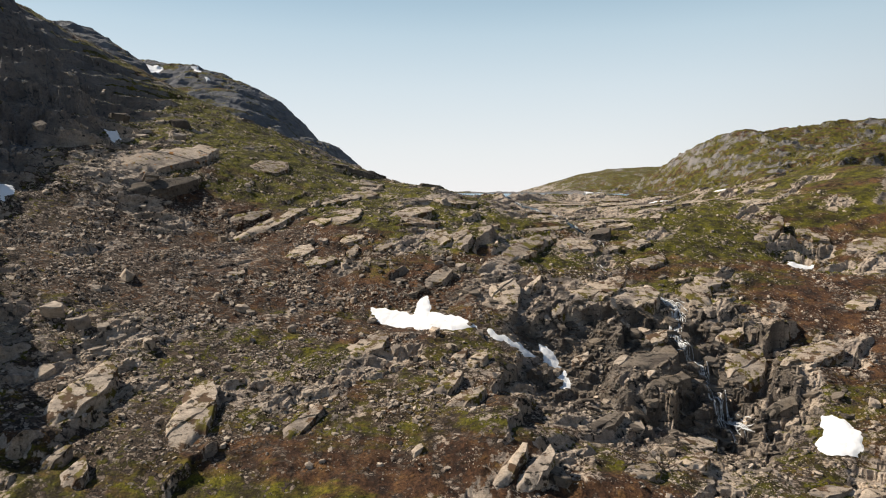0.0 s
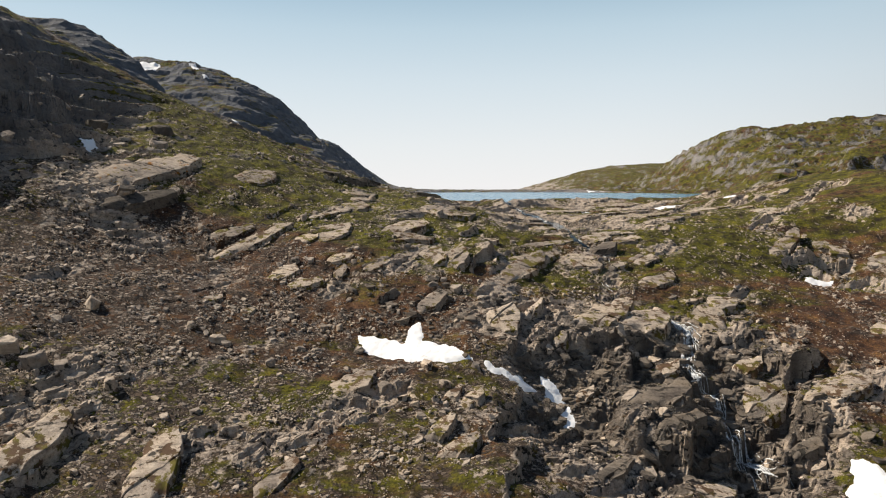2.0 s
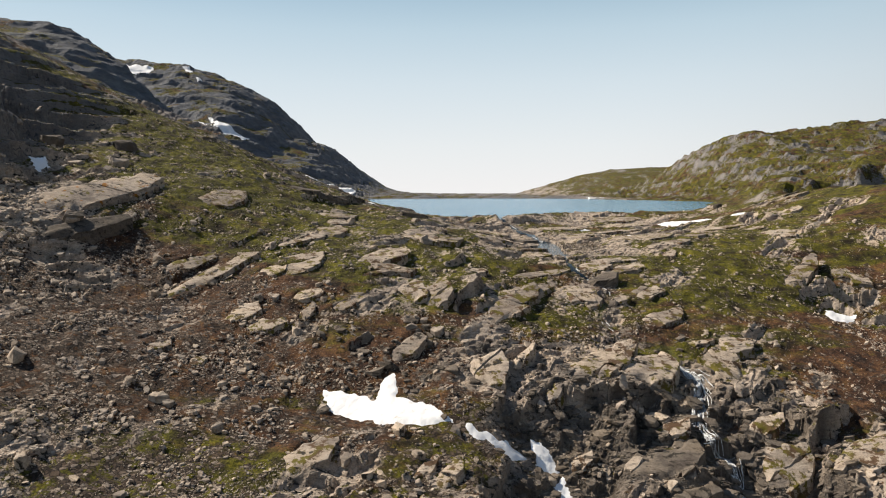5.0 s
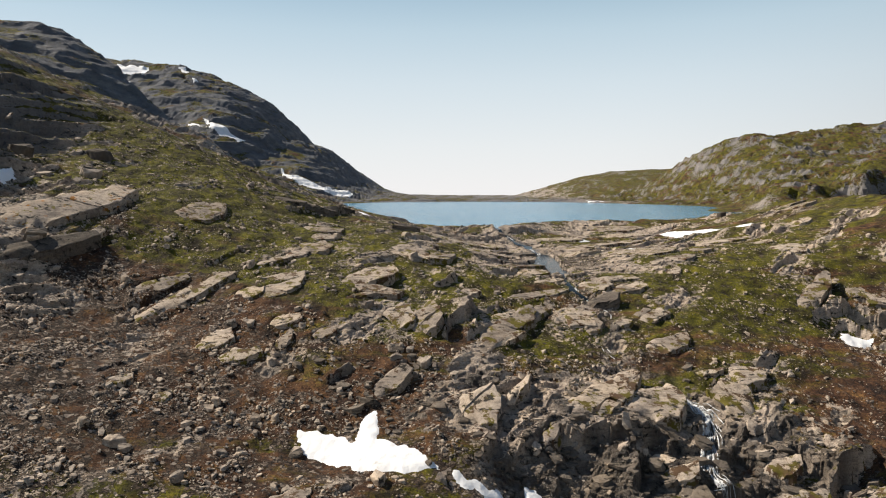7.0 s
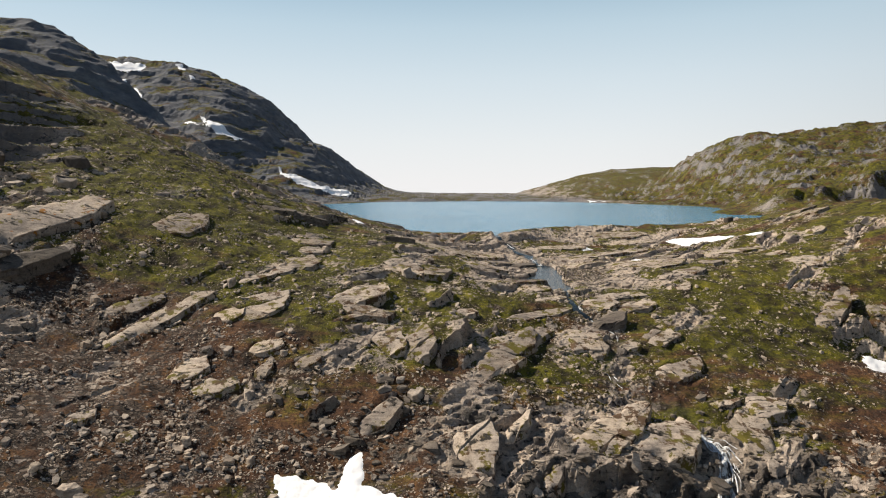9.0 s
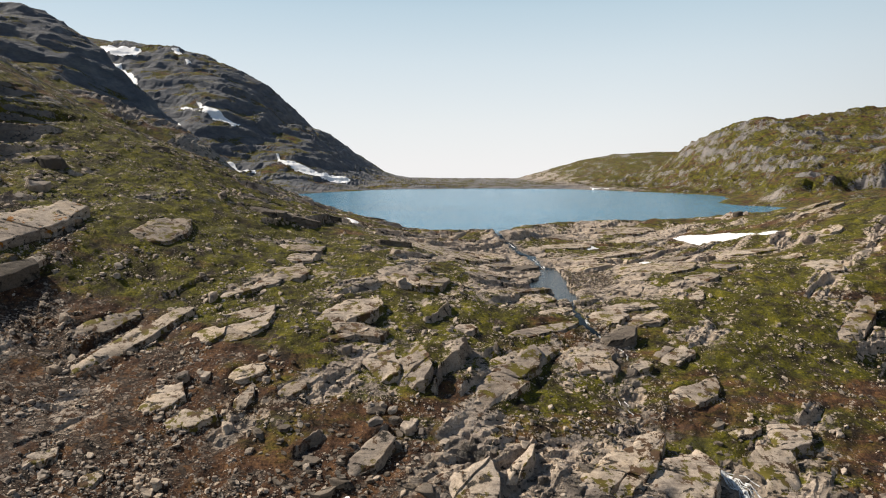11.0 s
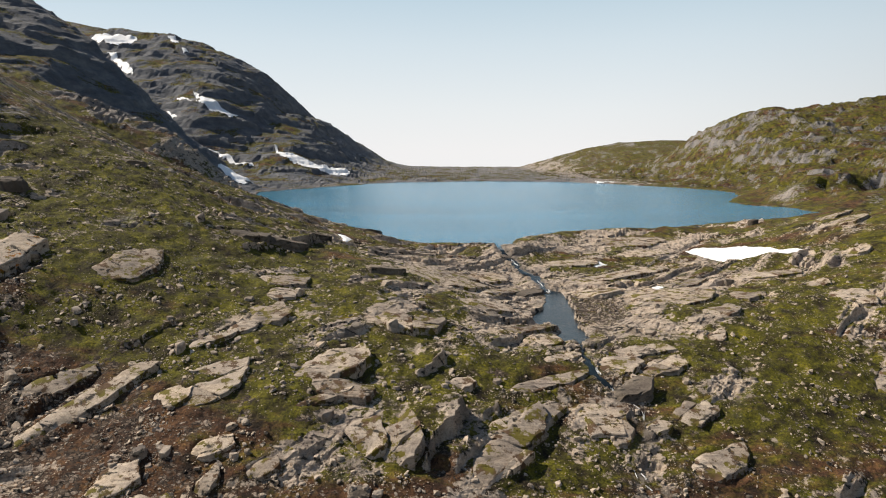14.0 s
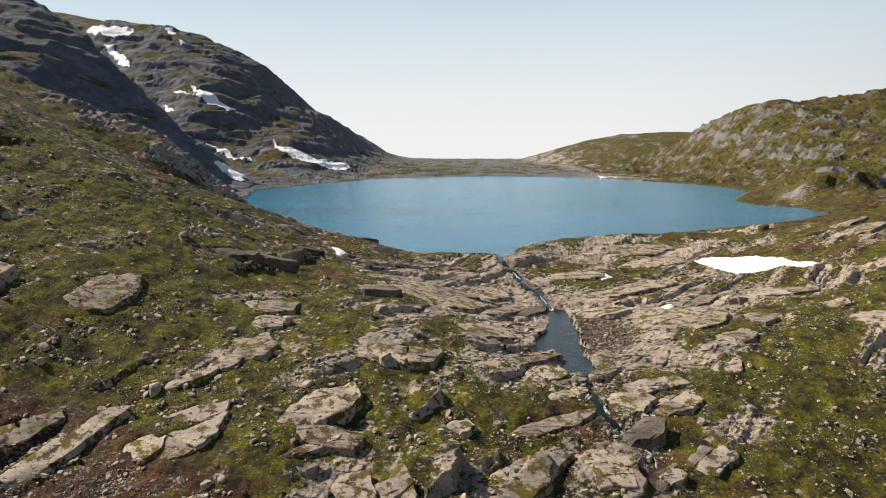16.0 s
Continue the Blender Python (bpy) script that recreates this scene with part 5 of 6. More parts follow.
stream = new("stream")
tagged(stream, "shallow stream running from the lake over bare rock", "stream", kind="structure")
for way, half, seed in ((STREAM_UP, (0.8, 1.1), 3), (STREAM_DOWN[:5], (0.8, 0.5), 5)):
    ribbon("running_water", way, half, 0.0, STREAM_WATER, 1.4, seed).parent = stream
pick = random.Random(9)
for way, spans, count in ((STREAM_UP, (3, 5, 6), 8), (STREAM_DOWN, (2, 3, 4, 5, 6, 8, 9, 10), 16)):
    for k in range(count):
        first = pick.choice(spans)
        a, b = np.array(way[first]), np.array(way[min(first + 1, len(way) - 1)])
        start = pick.uniform(0, 0.6)
        leg = [tuple(a + (b - a) * q) for q in (start, start + 0.2, start + pick.uniform(0.3, 0.5))]
        half = pick.uniform(0.03, 0.10)
        ribbon("white_water", leg, (half * 0.5, half), 0.10, FOAM, 0.8, 211 + 3 * k, way is STREAM_DOWN, 0.35).parent = stream
waterfall = new("waterfall")
tagged(waterfall, "thin white waterfall in several strands down dark wet ledges", "waterfall", kind="structure")
pick = random.Random(4)
for k in range(120):
    at = pick.random() ** 1.2 * (len(FALL) - 2.4)
    first = int(at)
    spread = 0.25 + 0.14 * at
    shift, drift = pick.gauss(0, 0.6) * spread, pick.gauss(0.15, 0.5)
    way = []
    for q in np.arange(at, min(at + pick.uniform(0.5, 2.2), len(FALL) - 1.1), 0.2):
        i = int(q)
        a, b = FALL[i], FALL[min(i + 1, len(FALL) - 1)]
        f = q - i
        way.append((a[0] + (b[0] - a[0]) * f + shift + drift * (q - at), a[1] + (b[1] - a[1]) * f, a[2]))
    if len(way) > 2:
        half = pick.uniform(0.04, 0.10)
        ribbon("strand", way, (half * 0.6, half), 0.25, FOAM, 0.35, 30 + k, True, 0.35).parent = waterfall


# ---------------------------------------------------------------- rocks
def rock_points(rng, flat, corners):
    """Corners of a broken block, one unit across."""
    pts = []
    for level in (-0.5, 0.5):
        for k in range(corners):
            a = 2 * math.pi * (k + rng.uniform(-0.32, 0.32)) / corners
            r = rng.uniform(0.32, 0.58) * (1.0 if level < 0 else rng.uniform(0.80, 1.0))
            pts.append((r * math.cos(a), r * math.sin(a), flat * (level + rng.uniform(-0.16, 0.16))))
    return pts


def rock_mesh(seed, flat=0.6, corners=6, cuts=0, rough=0.05, name="boulder"):
    """A faceted block of broken gneiss, one unit long; with cuts its faces are worn and layered."""
    rng = random.Random(seed)
    bm = bmesh.new()
    for p in rock_points(rng, flat, corners):
        bm.verts.new(p)
    hull = bmesh.ops.convex_hull(bm, input=bm.verts)
    bmesh.ops.delete(bm, geom=[g for g in hull["geom_interior"] if isinstance(g, bmesh.types.BMVert)], context="VERTS")
    if cuts:
        bmesh.ops.bevel(bm, geom=list(bm.edges), offset=0.02, segments=1, affect="EDGES")
        bmesh.ops.triangulate(bm, faces=list(bm.faces))
        bmesh.ops.subdivide_edges(bm, edges=list(bm.edges), cuts=cuts, use_grid_fill=True)
        shift = Vector((seed * 3.7 % 50, seed * 1.9 % 50, 0))
        for v in bm.verts:
            p = v.co * 5.0 + shift
            v.co += rough * (noise.noise_vector(p) * 0.6 + noise.noise_vector(p * 3.3) * 0.6)
    data = bpy.data.meshes.new(name)
    bm.to_mesh(data)
    bm.free()
    return data


def lean_of(x, y, reach=2.0):
    """The ground's slope to the east and to the north."""
    z = land([x - reach, x + reach, x, x, x], [y, y, y - reach, y + reach, y])[0]
    return (z[1] - z[0]) / (2 * reach), (z[3] - z[2]) / (2 * reach), z[4]


def big_rock(x, y, size, flat, turn, dip=0.5, up=0.25, seed=1, material=None, label="", corners=6, name="boulder", wide=0.65):
    """A rock bedded in the slope. dip: how far it follows the ground's slope; up: the share of its height above the ground."""
    low = name != "boulder"
    data = rock_mesh(seed, flat, corners, 3, 0.028 if low else 0.045, name)
    data.materials.append(material or ROCK)
    ob = new(name, data)
    ex, ny, lie = lean_of(x, y, max(1.5, size * 0.35))
    # slabs lie in the slope and lift their south-eastern edge out of it
    lift = 0.10 if low else 0.0
    normal = Vector((-ex * dip - lift, -ny * dip + lift, 1)).normalized()
    face = Vector((0, 0, 1)).rotation_difference(normal).to_matrix().to_4x4()
    z = lie + size * flat * (up - 0.5)
    ob.matrix_world = Matrix.Translation((x, y, z)) @ face @ Matrix.Rotation(radians(turn), 4, "Z") @ Matrix.Diagonal((size, size * wide, size, 1))
    return tagged(ob, label or "weathered pale grey boulder bedded in the slope", "rock")


# "dark" also puts the shade of overhung blocks and ledges into their colour
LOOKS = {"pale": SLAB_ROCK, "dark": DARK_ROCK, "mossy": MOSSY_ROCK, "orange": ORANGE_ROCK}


def cut(points, ax, ay, along):
    """The part of a convex outline on the left of the line through (ax, ay) in that direction."""
    nx, ny = -math.sin(along), math.cos(along)
    side = [(x - ax) * nx + (y - ay) * ny for x, y in points]
    kept = []
    for k, (x, y) in enumerate(points):
        j = (k + 1) % len(points)
        if side[k] >= 0:
            kept.append((x, y))
        if (side[k] >= 0) != (side[j] >= 0):
            f = side[k] / (side[k] - side[j])
            kept.append((x + f * (points[j][0] - x), y + f * (points[j][1] - y)))
    return kept


def slab_pieces(slab, pick):
    """Outlines, in metres in the slab's own plane, of the blocks into which its joints split it."""
    length, width = slab[2], slab[3]
    whole = [(-length, -width), (length, -width), (length, width), (-length, width)]
    for w, r in slab_sides(slab):
        nx, ny = math.cos(w) / (length / 2), math.sin(w) / (width / 2)
        n = math.hypot(nx, ny)
        whole = cut(whole, r * nx / n / n, r * ny / n / n, math.atan2(ny, nx) + math.pi / 2)
    pieces = [whole]
    joints = 0 if length < 5 else pick.choice((0, 0, 1)) if length < 9 else pick.choice((0, 1, 1, 2))
    for k in range(joints):
        along = pick.gauss(1.35, 0.25) if (k % 2 == 0) == (length > 1.4 * width) else pick.gauss(0.0, 0.2)
        ax, ay = pick.uniform(-0.28, 0.28) * length, pick.uniform(-0.25, 0.25) * width
        pieces = [part_of for old in pieces for part_of in (cut(old, ax, ay, along), cut(old, ax, ay, along + math.pi)) if len(part_of) > 2]
    def area(q):
        return abs(sum(q[i][0] * q[i - 1][1] - q[i - 1][0] * q[i][1] for i in range(len(q)))) / 2
    large = [q for q in pieces if area(q) > 0.06 * length * width]
    return large or [whole]


def slab_piece(outline, slab, gap, lift, tip, z0):
    """One block of a slab: a smooth, slightly worn top, broken layered sides that reach into the ground."""
    x, y, length, width, height, turn, seed = slab[:7]
    c, s = math.cos(radians(turn)), math.sin(radians(turn))
    rim = []
    for k, (ax, ay) in enumerate(outline):
        bx, by = outline[(k + 1) % len(outline)]
        n = max(1, int(math.hypot(bx - ax, by - ay) / 0.55))
        rim += [(ax + (bx - ax) * i / n, ay + (by - ay) * i / n) for i in range(n)]
    rim = np.array(rim)
    mid = rim.mean(0)
    reach = np.hypot(*(rim - mid).T)
    angle = np.arange(len(rim))
    ragged = 0.34 * grain(rim[:, 0] + seed, rim[:, 1], 2.3, seed) + 0.20 * grain(rim[:, 0], rim[:, 1] + seed, 0.9, seed + 1)
    shrink = np.clip(1 - (gap + 0.04 - ragged) / np.maximum(reach, 0.3), 0.5, 1.1)
    rim = mid + (rim - mid) * shrink[:, None]
    rings = []
    steps = [0.0, 0.25, 0.5, 0.72, 0.88, 0.97, 1.0]
    for f in steps:
        ab = mid + (rim - mid) * f
        px, py = x + ab[:, 0] * c + ab[:, 1] * s, y + ab[:, 0] * s - ab[:, 1] * c
        q = ab[:, 1] / (width / 2)
        east = np.clip(0.5 + 0.30 * q + 0.42 * ab[:, 0] / (length / 2), 0, 1)
        # the western and southern edges dive under the turf
        out, _ = slab_shape(px, py, slab)
        dive = ease(-0.42, 0.0, out + 0.12 * grain(px, py, 2.0, seed + 9)) ** 1.4 * (1 - ease(0.45, 0.72, east + 0.15 * grain(px, py, 3.0, seed + 8)))
        top = slab_plane(px, py, slab) + 0.10 + height * (0.1 + 0.9 * east) - dive * (height * (0.1 + 0.9 * east) + 0.5) + lift + tip[0] * ab[:, 0] + tip[1] * ab[:, 1]
        top = top + 0.10 * height ** 0.5 * fractal(ab[:, 0] / 2.5, ab[:, 1], 1.7, seed + 5, 3) - (0.10 if f == 1.0 else 0.0)
        rings.append(np.c_[ab, top])
    deep = 0.9 + 1.1 * height
    last = rings[-1]
    levels = np.linspace(0.12, 1.0, 3 + int(height > 1.1) * 2)
    for k, f in enumerate(levels):
        bulge = 0.16 * grain(angle * 0.35 + seed, np.full(len(rim), 7.7 * k), 1.3, seed + 11) + (0.05 if k % 2 else -0.07)
        ab = mid + (rim - mid) * (1 + (bulge + 0.10 * f) / np.maximum(np.hypot(*(rim - mid).T), 0.4))[:, None]
        rings.append(np.c_[ab, last[:, 2] - deep * f])
    bm = bmesh.new()
    rows = [[bm.verts.new((float(a * c + b * s), float(a * s - b * c), float(z - z0))) for a, b, z in (ring[:1] if k == 0 else ring)] for k, ring in enumerate(rings)]
    n = len(rim)
    for i in range(n):
        bm.faces.new((rows[0][0], rows[1][i], rows[1][(i + 1) % n])).smooth = True
    for k in range(1, len(rows) - 1):
        for i in range(n):
            j = (i + 1) % n
            bm.faces.new((rows[k][i], rows[k + 1][i], rows[k + 1][j], rows[k][j])).smooth = k < 4
    bmesh.ops.recalc_face_normals(bm, faces=bm.faces)
    return bm


def build_slab(slab):
    """A registered slab: the blocks into which joints have split it, each lifted or tipped a little."""
    x, y, _, _, height, _, seed, look_of, label, name = slab
    pick = random.Random(seed + 3)
    z0 = float(slab_plane(x, y, slab))
    pieces = slab_pieces(slab, pick)
    thing = None
    if len(pieces) > 1:
        thing = new(name)
        thing.location = x, y, z0
        tagged(thing, label, "rock")
        bpy.context.view_layer.update()
    for outline in pieces:
        loose = 1.0 if thing else 0.0
        bm = slab_piece(outline, slab, 0.05 * loose * pick.random(), loose * pick.gauss(0, 0.07) * height, (loose * pick.gauss(0, 0.014), loose * pick.gauss(0, 0.02)), z0)
        ob = part("block" if thing else name, bm, LOOKS[look_of], thing)
        if not thing:
            ob.location = x, y, z0
            tagged(ob, label, "rock")


for slab in OUTCROPS:
    build_slab(slab)


# single boulders, from the hillside in the west to the knoll in the east
big_rock(-60.6, 103.6, 3.7, 0.80, 45, 0.60, 0.45, 115, ROCK, "pale angular boulder with a lit flat top", 6, "boulder", 0.78)
big_rock(-55.6, 101.8, 3.9, 0.75, 24, 0.60, 0.45, 122, ROCK, "pale angular boulder with a lit flat top", 6, "boulder", 0.78)
big_rock(-52.1, 102.4, 3.1, 0.60, 3, 0.60, 0.45, 129, ROCK, "weathered pale grey boulder bedded in the slope", 6, "boulder", 0.78)
big_rock(-25.3, 110.6, 2.1, 0.70, 52, 0.60, 0.45, 136, ROCK, "pale rounded boulder on brown heath", 6, "boulder", 0.78)
big_rock(-34.6, 115.3, 2.9, 0.60, 31, 0.60, 0.45, 143, ROCK, "weathered pale grey boulder bedded in the slope", 6, "boulder", 0.78)
big_rock(-33.1, 114.5, 1.9, 0.60, 10, 0.60, 0.45, 150, ROCK, "weathered pale grey boulder bedded in the slope", 6, "boulder", 0.78)
big_rock(-66.0, 152.1, 4.0, 0.70, 59, 0.60, 0.45, 157, DARK_ROCK, "dark rounded boulder resting on a ledge", 6, "boulder", 0.78)
big_rock(-71.4, 182.0, 4.8, 0.70, 38, 0.60, 0.45, 164, ROCK, "grey boulder standing on the grassy hillside", 6, "boulder", 0.78)
big_rock(-74.6, 194.1, 6.8, 0.50, 17, 0.60, 0.45, 171, DARK_ROCK, "dark lichen-covered boulder on rocky ground", 6, "boulder", 0.78)
big_rock(-46.6, 142.6, 2.3, 0.70, -4, 0.60, 0.45, 178, ROCK, "weathered pale grey boulder bedded in the slope", 6, "boulder", 0.78)
big_rock(-27.8, 140.6, 2.3, 0.80, 45, 0.60, 0.45, 185, ROCK, "weathered pale grey boulder bedded in the slope", 6, "boulder", 0.78)
big_rock(1.1, 137.0, 1.7, 0.60, 24, 0.60, 0.45, 192, ROCK, "weathered pale grey boulder bedded in the slope", 6, "boulder", 0.78)
big_rock(3.4, 134.5, 2.6, 0.70, 3, 0.60, 0.45, 199, ROCK, "weathered pale grey boulder bedded in the slope", 6, "boulder", 0.78)
big_rock(-0.9, 134.3, 2.6, 0.70, 52, 0.60, 0.45, 206, ROCK, "weathered pale grey boulder bedded in the slope", 6, "boulder", 0.78)
big_rock(2.1, 132.1, 2.1, 0.60, 31, 0.60, 0.45, 213, DARK_ROCK, "dark lichen-covered boulder on rocky ground", 6, "boulder", 0.78)
big_rock(-0.3, 137.5, 1.2, 0.80, 10, 0.60, 0.45, 220, ROCK, "small white-grey stone on the turf", 6, "boulder", 0.78)
big_rock(-6.4, 147.4, 2.3, 0.90, 59, 0.60, 0.45, 227, ROCK, "white-grey angular boulder on the turf", 6, "boulder", 0.78)
big_rock(-59.0, 173.2, 2.9, 0.80, 38, 0.60, 0.45, 234, ROCK, "grey boulder standing on the grassy hillside", 6, "boulder", 0.78)
big_rock(-24.6, 175.7, 2.0, 0.50, 17, 0.60, 0.45, 241, ROCK, "weathered pale grey boulder bedded in the slope", 6, "boulder", 0.78)
big_rock(6.7, 192.1, 1.6, 0.60, -4, 0.60, 0.45, 248, ROCK, "dark-sided boulder near the lake", 6, "boulder", 0.78)
big_rock(46.1, 165.1, 1.6, 0.60, 45, 0.60, 0.45, 255, ROCK, "weathered pale grey boulder bedded in the slope", 6, "boulder", 0.78)
big_rock(-40.6, 146.9, 2.0, 0.50, 24, 0.60, 0.45, 262, ROCK, "weathered pale grey boulder bedded in the slope", 6, "boulder", 0.78)
big_rock(-16.2, 171.2, 1.7, 0.50, 3, 0.60, 0.45, 269, ROCK, "weathered pale grey boulder bedded in the slope", 6, "boulder", 0.78)
big_rock(10.8, 116.6, 1.6, 0.60, 52, 0.60, 0.45, 276, DARK_ROCK, "dark stone lying on old snow", 6, "boulder", 0.78)
big_rock(4.6, 115.2, 1.4, 0.50, 31, 0.60, 0.45, 283, DARK_ROCK, "dark stone lying on old snow", 6, "boulder", 0.78)
big_rock(-87.5, 183.8, 6.1, 0.60, 10, 0.60, 0.45, 290, DARK_ROCK, "dark lichen-covered boulder on rocky ground", 6, "boulder", 0.78)
big_rock(-65.8, 151.7, 3.3, 0.70, 59, 0.60, 0.45, 297, ROCK, "dark rounded boulder resting on a ledge", 6, "boulder", 0.78)
big_rock(-70.8, 181.6, 4.8, 0.60, 38, 0.60, 0.45, 304, ROCK, "weathered pale grey boulder bedded in the slope", 6, "boulder", 0.78)
big_rock(32.0, 92.5, 2.7, 0.60, 17, 0.60, 0.45, 311, ROCK, "weathered pale grey boulder bedded in the slope", 6, "boulder", 0.78)
big_rock(38.9, 95.6, 1.7, 0.60, -4, 0.60, 0.45, 318, ROCK, "weathered pale grey boulder bedded in the slope", 6, "boulder", 0.78)
big_rock(30.0, 95.0, 2.1, 0.60, 45, 0.60, 0.45, 325, ROCK, "weathered pale grey boulder bedded in the slope", 6, "boulder", 0.78)
big_rock(59.0, 114.2, 2.3, 0.60, 24, 0.60, 0.45, 332, ROCK, "weathered pale grey boulder bedded in the slope", 6, "boulder", 0.78)
big_rock(1.4, 107.2, 1.8, 0.60, 3, 0.60, 0.45, 339, ROCK, "weathered pale grey boulder bedded in the slope", 6, "boulder", 0.78)
big_rock(-6.5, 90.3, 1.4, 0.50, 52, 0.60, 0.45, 346, ROCK, "weathered pale grey boulder bedded in the slope", 6, "boulder", 0.78)
big_rock(-18.9, 92.2, 2.1, 0.50, 31, 0.60, 0.45, 353, ROCK, "weathered pale grey boulder bedded in the slope", 6, "boulder", 0.78)
big_rock(-32.3, 98.4, 2.0, 0.50, 10, 0.60, 0.45, 360, ROCK, "weathered pale grey boulder bedded in the slope", 6, "boulder", 0.78)
big_rock(-19.2, 122.8, 2.1, 0.50, 59, 0.60, 0.45, 367, ROCK, "weathered pale grey boulder bedded in the slope", 6, "boulder", 0.78)
big_rock(44.5, 192.6, 1.5, 0.60, 38, 0.60, 0.45, 374, ROCK, "weathered pale grey boulder bedded in the slope", 6, "boulder", 0.78)
big_rock(16.5, 160.8, 1.7, 0.60, 17, 0.60, 0.45, 381, ROCK, "weathered pale grey boulder bedded in the slope", 6, "boulder", 0.78)
big_rock(-16.3, 145.1, 1.3, 0.70, -4, 0.60, 0.45, 388, ROCK, "small white-grey stone on the turf", 6, "boulder", 0.78)
big_rock(115.3, 299.6, 4.8, 0.60, 10, 0.60, 0.45, 731, RED_ROCK, "dark reddish boulder standing at the lake shore", 6, "boulder", 0.78)
big_rock(166.4, 474.0, 9.1, 0.40, 0, 0.60, 0.45, 780, ROCK, "pale rock islet just off the lake shore", 6, "boulder", 0.78)


# ---------------------------------------------------------------- loose boulders, stones and broken ledges
def heap(name, xs, ys, sizes, flats, turns, tilts, shapes, sink, material, label, category, follow=0.0):
    """Many small rocks joined into one mesh, each lying on the ground. follow: how far they lie in its slope."""
    zs = land(xs, ys)[0]
    reach = 1.2
    ex, ny = (land(xs + reach, ys)[0] - land(xs - reach, ys)[0]) / (2 * reach), (land(xs, ys + reach)[0] - land(xs, ys - reach)[0]) / (2 * reach)
    ex, ny = follow * np.clip(ex, -1, 1), follow * np.clip(ny, -1, 1)
    verts, tris, base = [], [], 0
    pick = np.arange(len(xs)) % len(shapes)
    for k, shape in enumerate(shapes):
        co = np.array([v.co for v in shape.vertices])
        shape.calc_loop_triangles()
        tri = np.array([t.vertices for t in shape.loop_triangles])
        m = pick == k
        n = m.sum()
        c, s = np.cos(turns[m]), np.sin(turns[m])
        p = np.repeat(co[None], n, 0) * np.stack([sizes[m], sizes[m] * 0.72, sizes[m] * flats[m]], -1)[:, None]
        a, b = tilts[m, 0][:, None], tilts[m, 1][:, None]
        z = p[..., 2] + a * p[..., 0] + b * p[..., 1]
        q = np.stack([c[:, None] * p[..., 0] - s[:, None] * p[..., 1], s[:, None] * p[..., 0] + c[:, None] * p[..., 1], z], -1)
        q[..., 2] += ex[m][:, None] * q[..., 0] + ny[m][:, None] * q[..., 1]
        q += np.stack([xs[m], ys[m], zs[m] + sizes[m] * flats[m] * sink], -1)[:, None]
        verts.append(q.reshape(-1, 3))
        tris.append((tri[None] + (np.arange(n) * len(co))[:, None, None]).reshape(-1, 3) + base)
        base += n * len(co)
    verts, tris = np.concatenate(verts), np.concatenate(tris)
    mesh = bpy.data.meshes.new(name)
    mesh.vertices.add(len(verts))
    mesh.vertices.foreach_set("co", verts.ravel())
    mesh.loops.add(tris.size)
    mesh.loops.foreach_set("vertex_index", tris.ravel().astype(np.int32))
    mesh.polygons.add(len(tris))
    mesh.polygons.foreach_set("loop_start", np.arange(0, tris.size, 3, dtype=np.int32))
    mesh.update(calc_edges=True)
    mesh.polygons.foreach_set("use_smooth", np.zeros(len(tris), bool))
    return tagged(part(name, mesh, material), label, category, kind="stuff")


def free_ground(x, y):
    """Where no snow and no water lies."""
    ok = shore_way(x, y) > 1.0
    ok &= edge_way(x, y, POOL) > 1.5
    for way, room in ((STREAM_UP, 1.4), (STREAM_DOWN, 0.45), (FALL, 0.6)):
        ok &= line_way(x, y, way)[0] > room
    for outline in SNOW.values():
        ok &= edge_way(x, y, outline) > 0.2
    return ok


def sown(rng, count, odds, area=(-95, 112, 78, 285)):
    """Random places, as often as odds(x, y), from 0 to 1, says."""
    xs, ys = np.empty(0), np.empty(0)
    while len(xs) < count:
        x, y = rng.uniform(area[0], area[1], 40000), rng.uniform(area[2], area[3], 40000)
        ok = (rng.rand(40000) < odds(x, y)) & free_ground(x, y)
        xs, ys = np.r_[xs, x[ok]], np.r_[ys, y[ok]]
    return xs[:count], ys[:count]


def stony(x, y):
    """How thickly stones lie: most on the western scree, under the snow and in the gully."""
    p = 0.10 + 0.75 * blob(x, y, -66, 125, 26, 40) + 0.45 * blob(x, y, -25, 118, 30, 22) + 0.5 * blob(x, y, 34, 103, 24, 16) + 0.25 * blob(x, y, -15, 150, 35, 20)
    p = p + 0.25 * blob(x, y, 90, 135, 20, 30) + 0.12 * blob(x, y, -60, 200, 40, 40) + 0.35 * blob(x, y, 30, 190, 16, 45) + 0.04 * blob(x, y, 72, 175, 18, 25) + 0.2 * blob(x, y, -8, 95, 30, 16)
    p = p + 0.9 * (1 - ease(0.8, 3.5, line_way(x, y, STREAM_DOWN)[0]))
    return np.clip(p * (0.5 + 1.5 * grain(x, y, 8, 201) + 0.7 * grain(x, y, 2.5, 203)), 0.015, 1)


rng = np.random.RandomState(11)
pebbles = [rock_mesh(900 + k, 1.0, 4 + k % 3, name="stone") for k in range(10)]
n = 80000
px, py = sown(rng, n, stony)
sizes = np.clip(0.13 * rng.pareto(2.1, n) + 0.15, 0.15, 1.2)
# darkened stones: wet ones in the gully, shade as colour below the western crag
dark_ground = rng.rand(n) < np.clip(1.1 * blob(px, py, 44, 116, 17, 18) + 0.8 * blob(px, py, 20, 113, 9, 13) + 0.7 * blob(px, py, -90, 150, 14, 40), 0, 0.8)
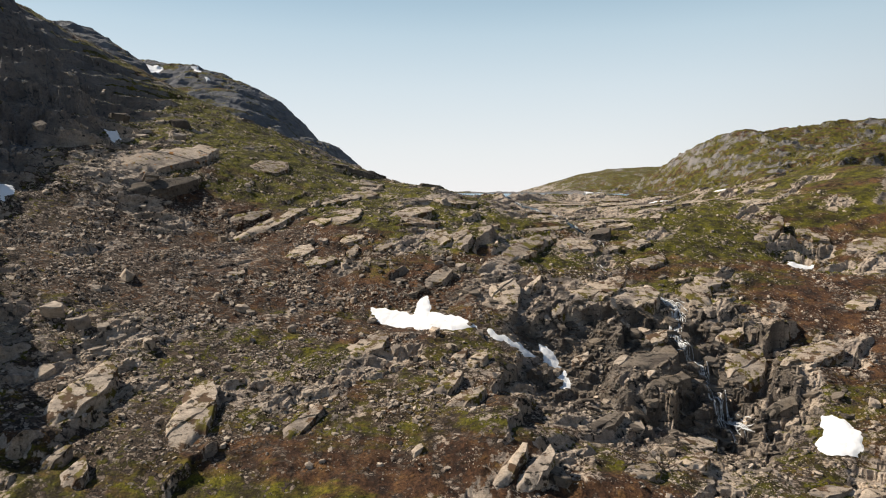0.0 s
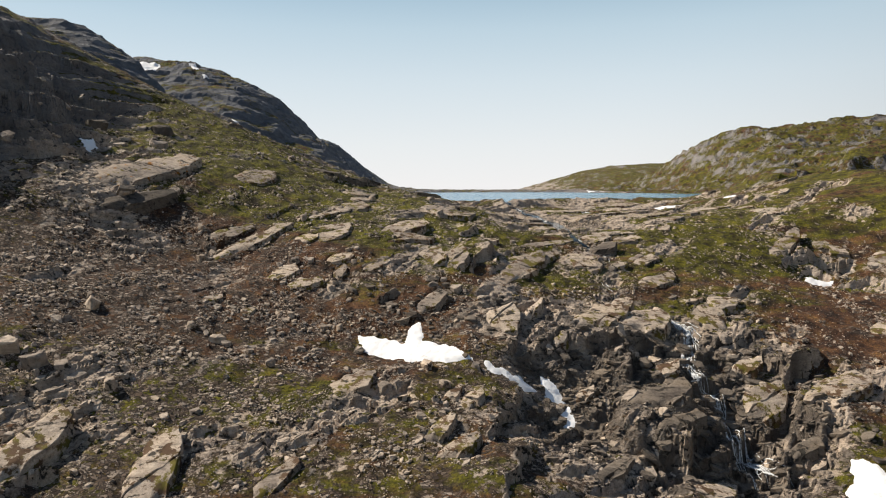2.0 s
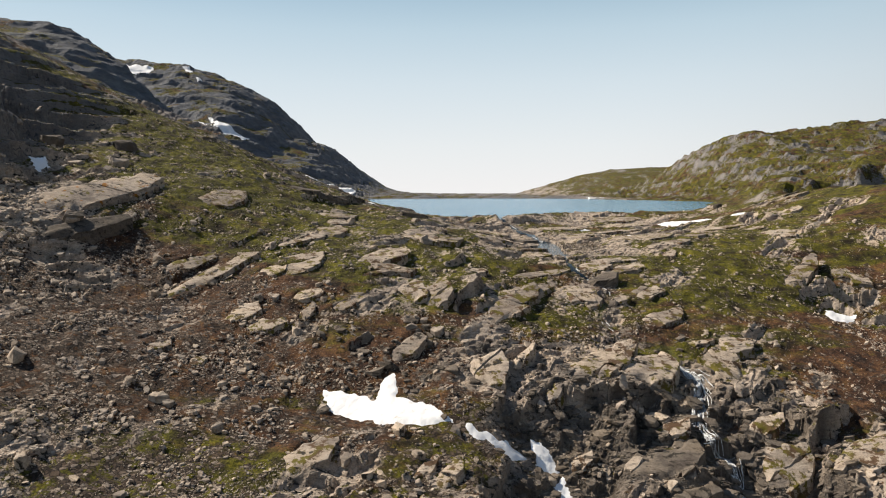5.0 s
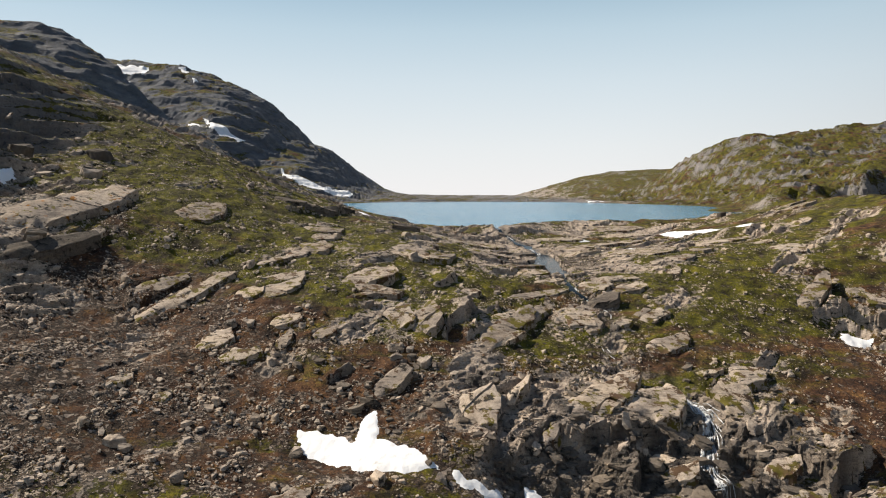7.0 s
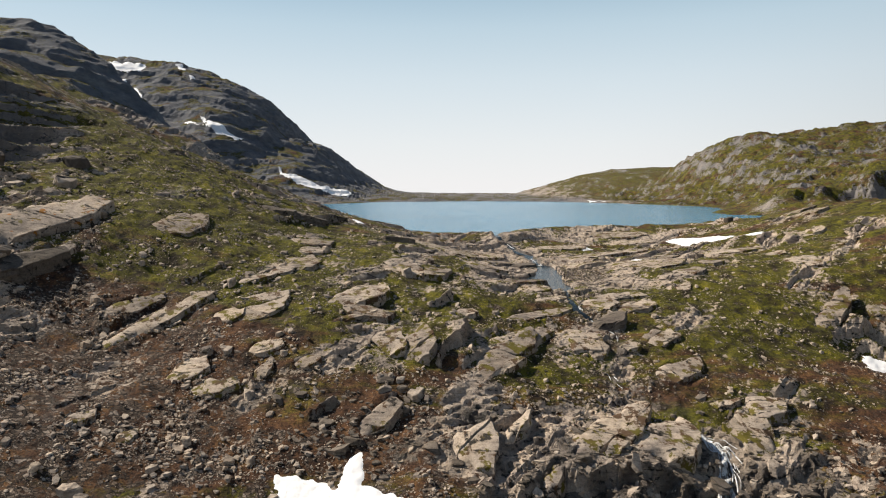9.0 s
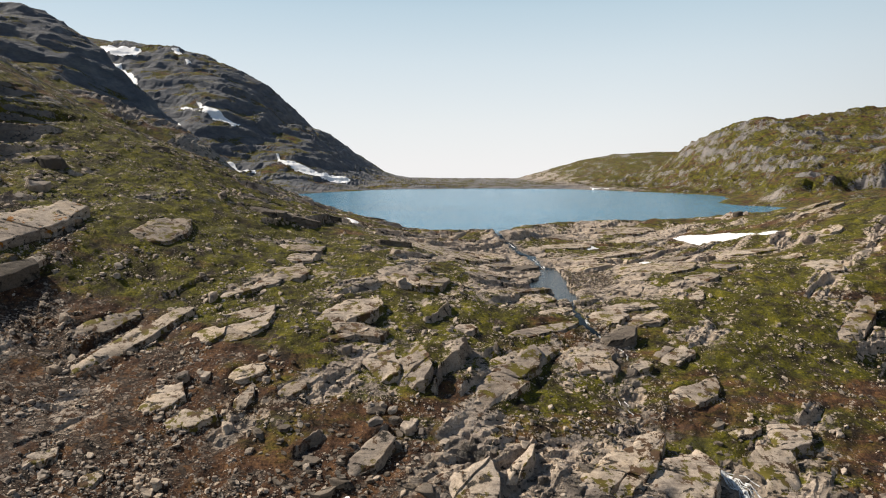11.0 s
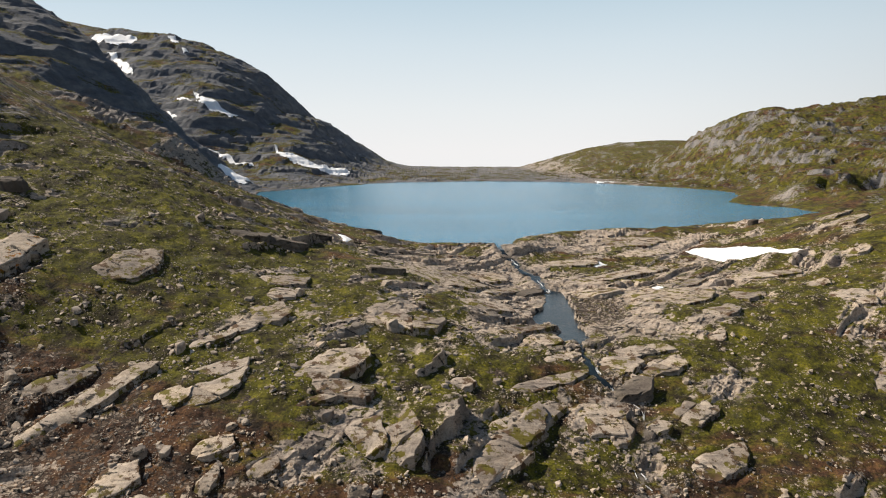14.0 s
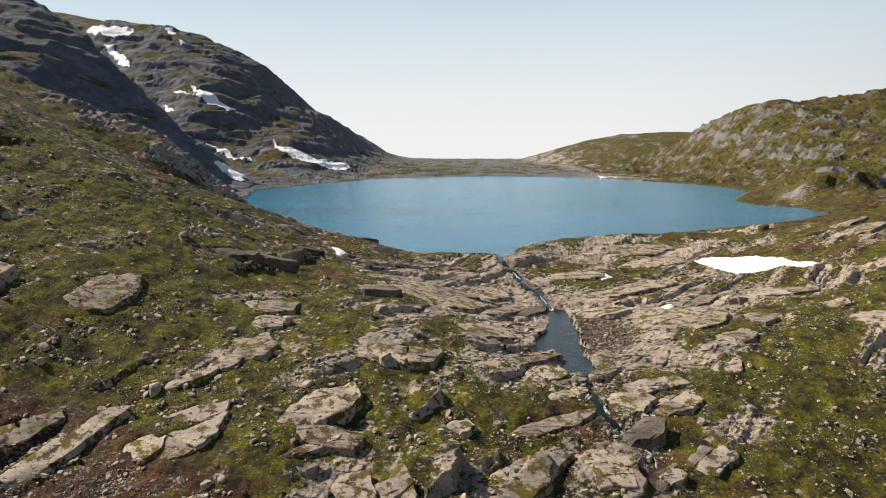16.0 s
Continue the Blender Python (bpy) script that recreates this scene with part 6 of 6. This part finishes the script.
shape = dict(xs=px, ys=py, sizes=sizes, flats=rng.uniform(0.14, 0.48, n), turns=rng.uniform(0, 6.28, n), tilts=rng.normal(0, 0.22, (n, 2)))
heap("loose_stones", **{k: v[~dark_ground] for k, v in shape.items()}, shapes=pebbles, sink=0.18, material=SCREE_ROCK,
     label="loose pale stones scattered over the whole slope", category="stones")
heap("wet_stones", **{k: v[dark_ground] for k, v in shape.items()}, shapes=pebbles, sink=0.18, material=DARK_ROCK,
     label="dark stones, wet in the gully, coloured for shade under the western crag", category="stones")


def rocky(x, y):
    bare = relief(x, y, np.zeros_like(x), np.full_like(x, 50.0))[1]
    return ease(0.40, 0.62, bare) * (0.25 + 0.75 * ease(-0.3, 0.4, grain(x, y, 9, 207)))


plates = [rock_mesh(950 + k, 1.0, 5 + k % 3, name="plate") for k in range(8)]
n = 1800
px, py = sown(rng, n, rocky, (-110, 118, 76, 290))
sizes = np.clip(0.7 * rng.pareto(2.4, n) + 0.8, 0.8, 3.5)
heap("broken_ledges", px, py, sizes, rng.uniform(0.16, 0.32, n), rng.normal(0.75, 0.3, n), np.stack([rng.normal(0.02, 0.10, n), rng.normal(-0.14, 0.12, n)], -1), plates, -0.12, ROCK,
     "angular broken ledges and plates of pale layered rock", "rock", 0.9)

n = 2400
px, py = sown(rng, n, stony)
sizes = np.clip(0.40 * rng.pareto(2.6, n) + 0.55, 0.55, 1.9)
heap("rock_plates", px, py, sizes, rng.uniform(0.2, 0.45, n), rng.normal(0.6, 0.9, n), rng.normal(0, 0.16, (n, 2)), plates, 0.08, SCREE_ROCK,
     "flat angular rock plates strewn over heath and moss", "stones", 0.8)


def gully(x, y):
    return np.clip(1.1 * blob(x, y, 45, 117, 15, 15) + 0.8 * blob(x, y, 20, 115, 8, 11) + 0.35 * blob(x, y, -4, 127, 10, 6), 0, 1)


# dark plates: wet rock, with the shade between the layers in their colour
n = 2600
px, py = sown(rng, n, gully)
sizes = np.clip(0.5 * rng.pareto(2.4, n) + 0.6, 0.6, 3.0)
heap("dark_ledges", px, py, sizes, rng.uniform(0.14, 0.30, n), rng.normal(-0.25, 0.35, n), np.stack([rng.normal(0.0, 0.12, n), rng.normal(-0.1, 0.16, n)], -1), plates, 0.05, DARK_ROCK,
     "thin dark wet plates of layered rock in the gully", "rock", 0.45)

# boulders that can be told apart
kinds = [rock_mesh(700 + k, 0.55 + 0.25 * (k % 3) / 2, 5 + k % 3, 2, 0.05) for k in range(9)]
for k, data in enumerate(kinds):
    data.materials.append(DARK_ROCK if k % 5 == 4 else ROCK)
n = 280
px, py = sown(rng, n, stony, (-92, 105, 80, 258))
lie = land(px, py)[0]
for k in range(n):
    size = min(0.85 + 0.5 * rng.pareto(2.6), 2.6)
    ob = new("boulder", kinds[k % 9])
    ob.matrix_world = pose(px[k], py[k], lie[k] + 0.04 * size, rng.normal(0, 10), rng.normal(0, 10), rng.uniform(0, 360)) @ Matrix.Diagonal((size, size * 0.8, size, 1))
    tagged(ob, "dark angular boulder lying among stones and heath" if k % 9 % 5 == 4 else "pale angular boulder lying among stones and heath", "rock", "boulders on the slope")
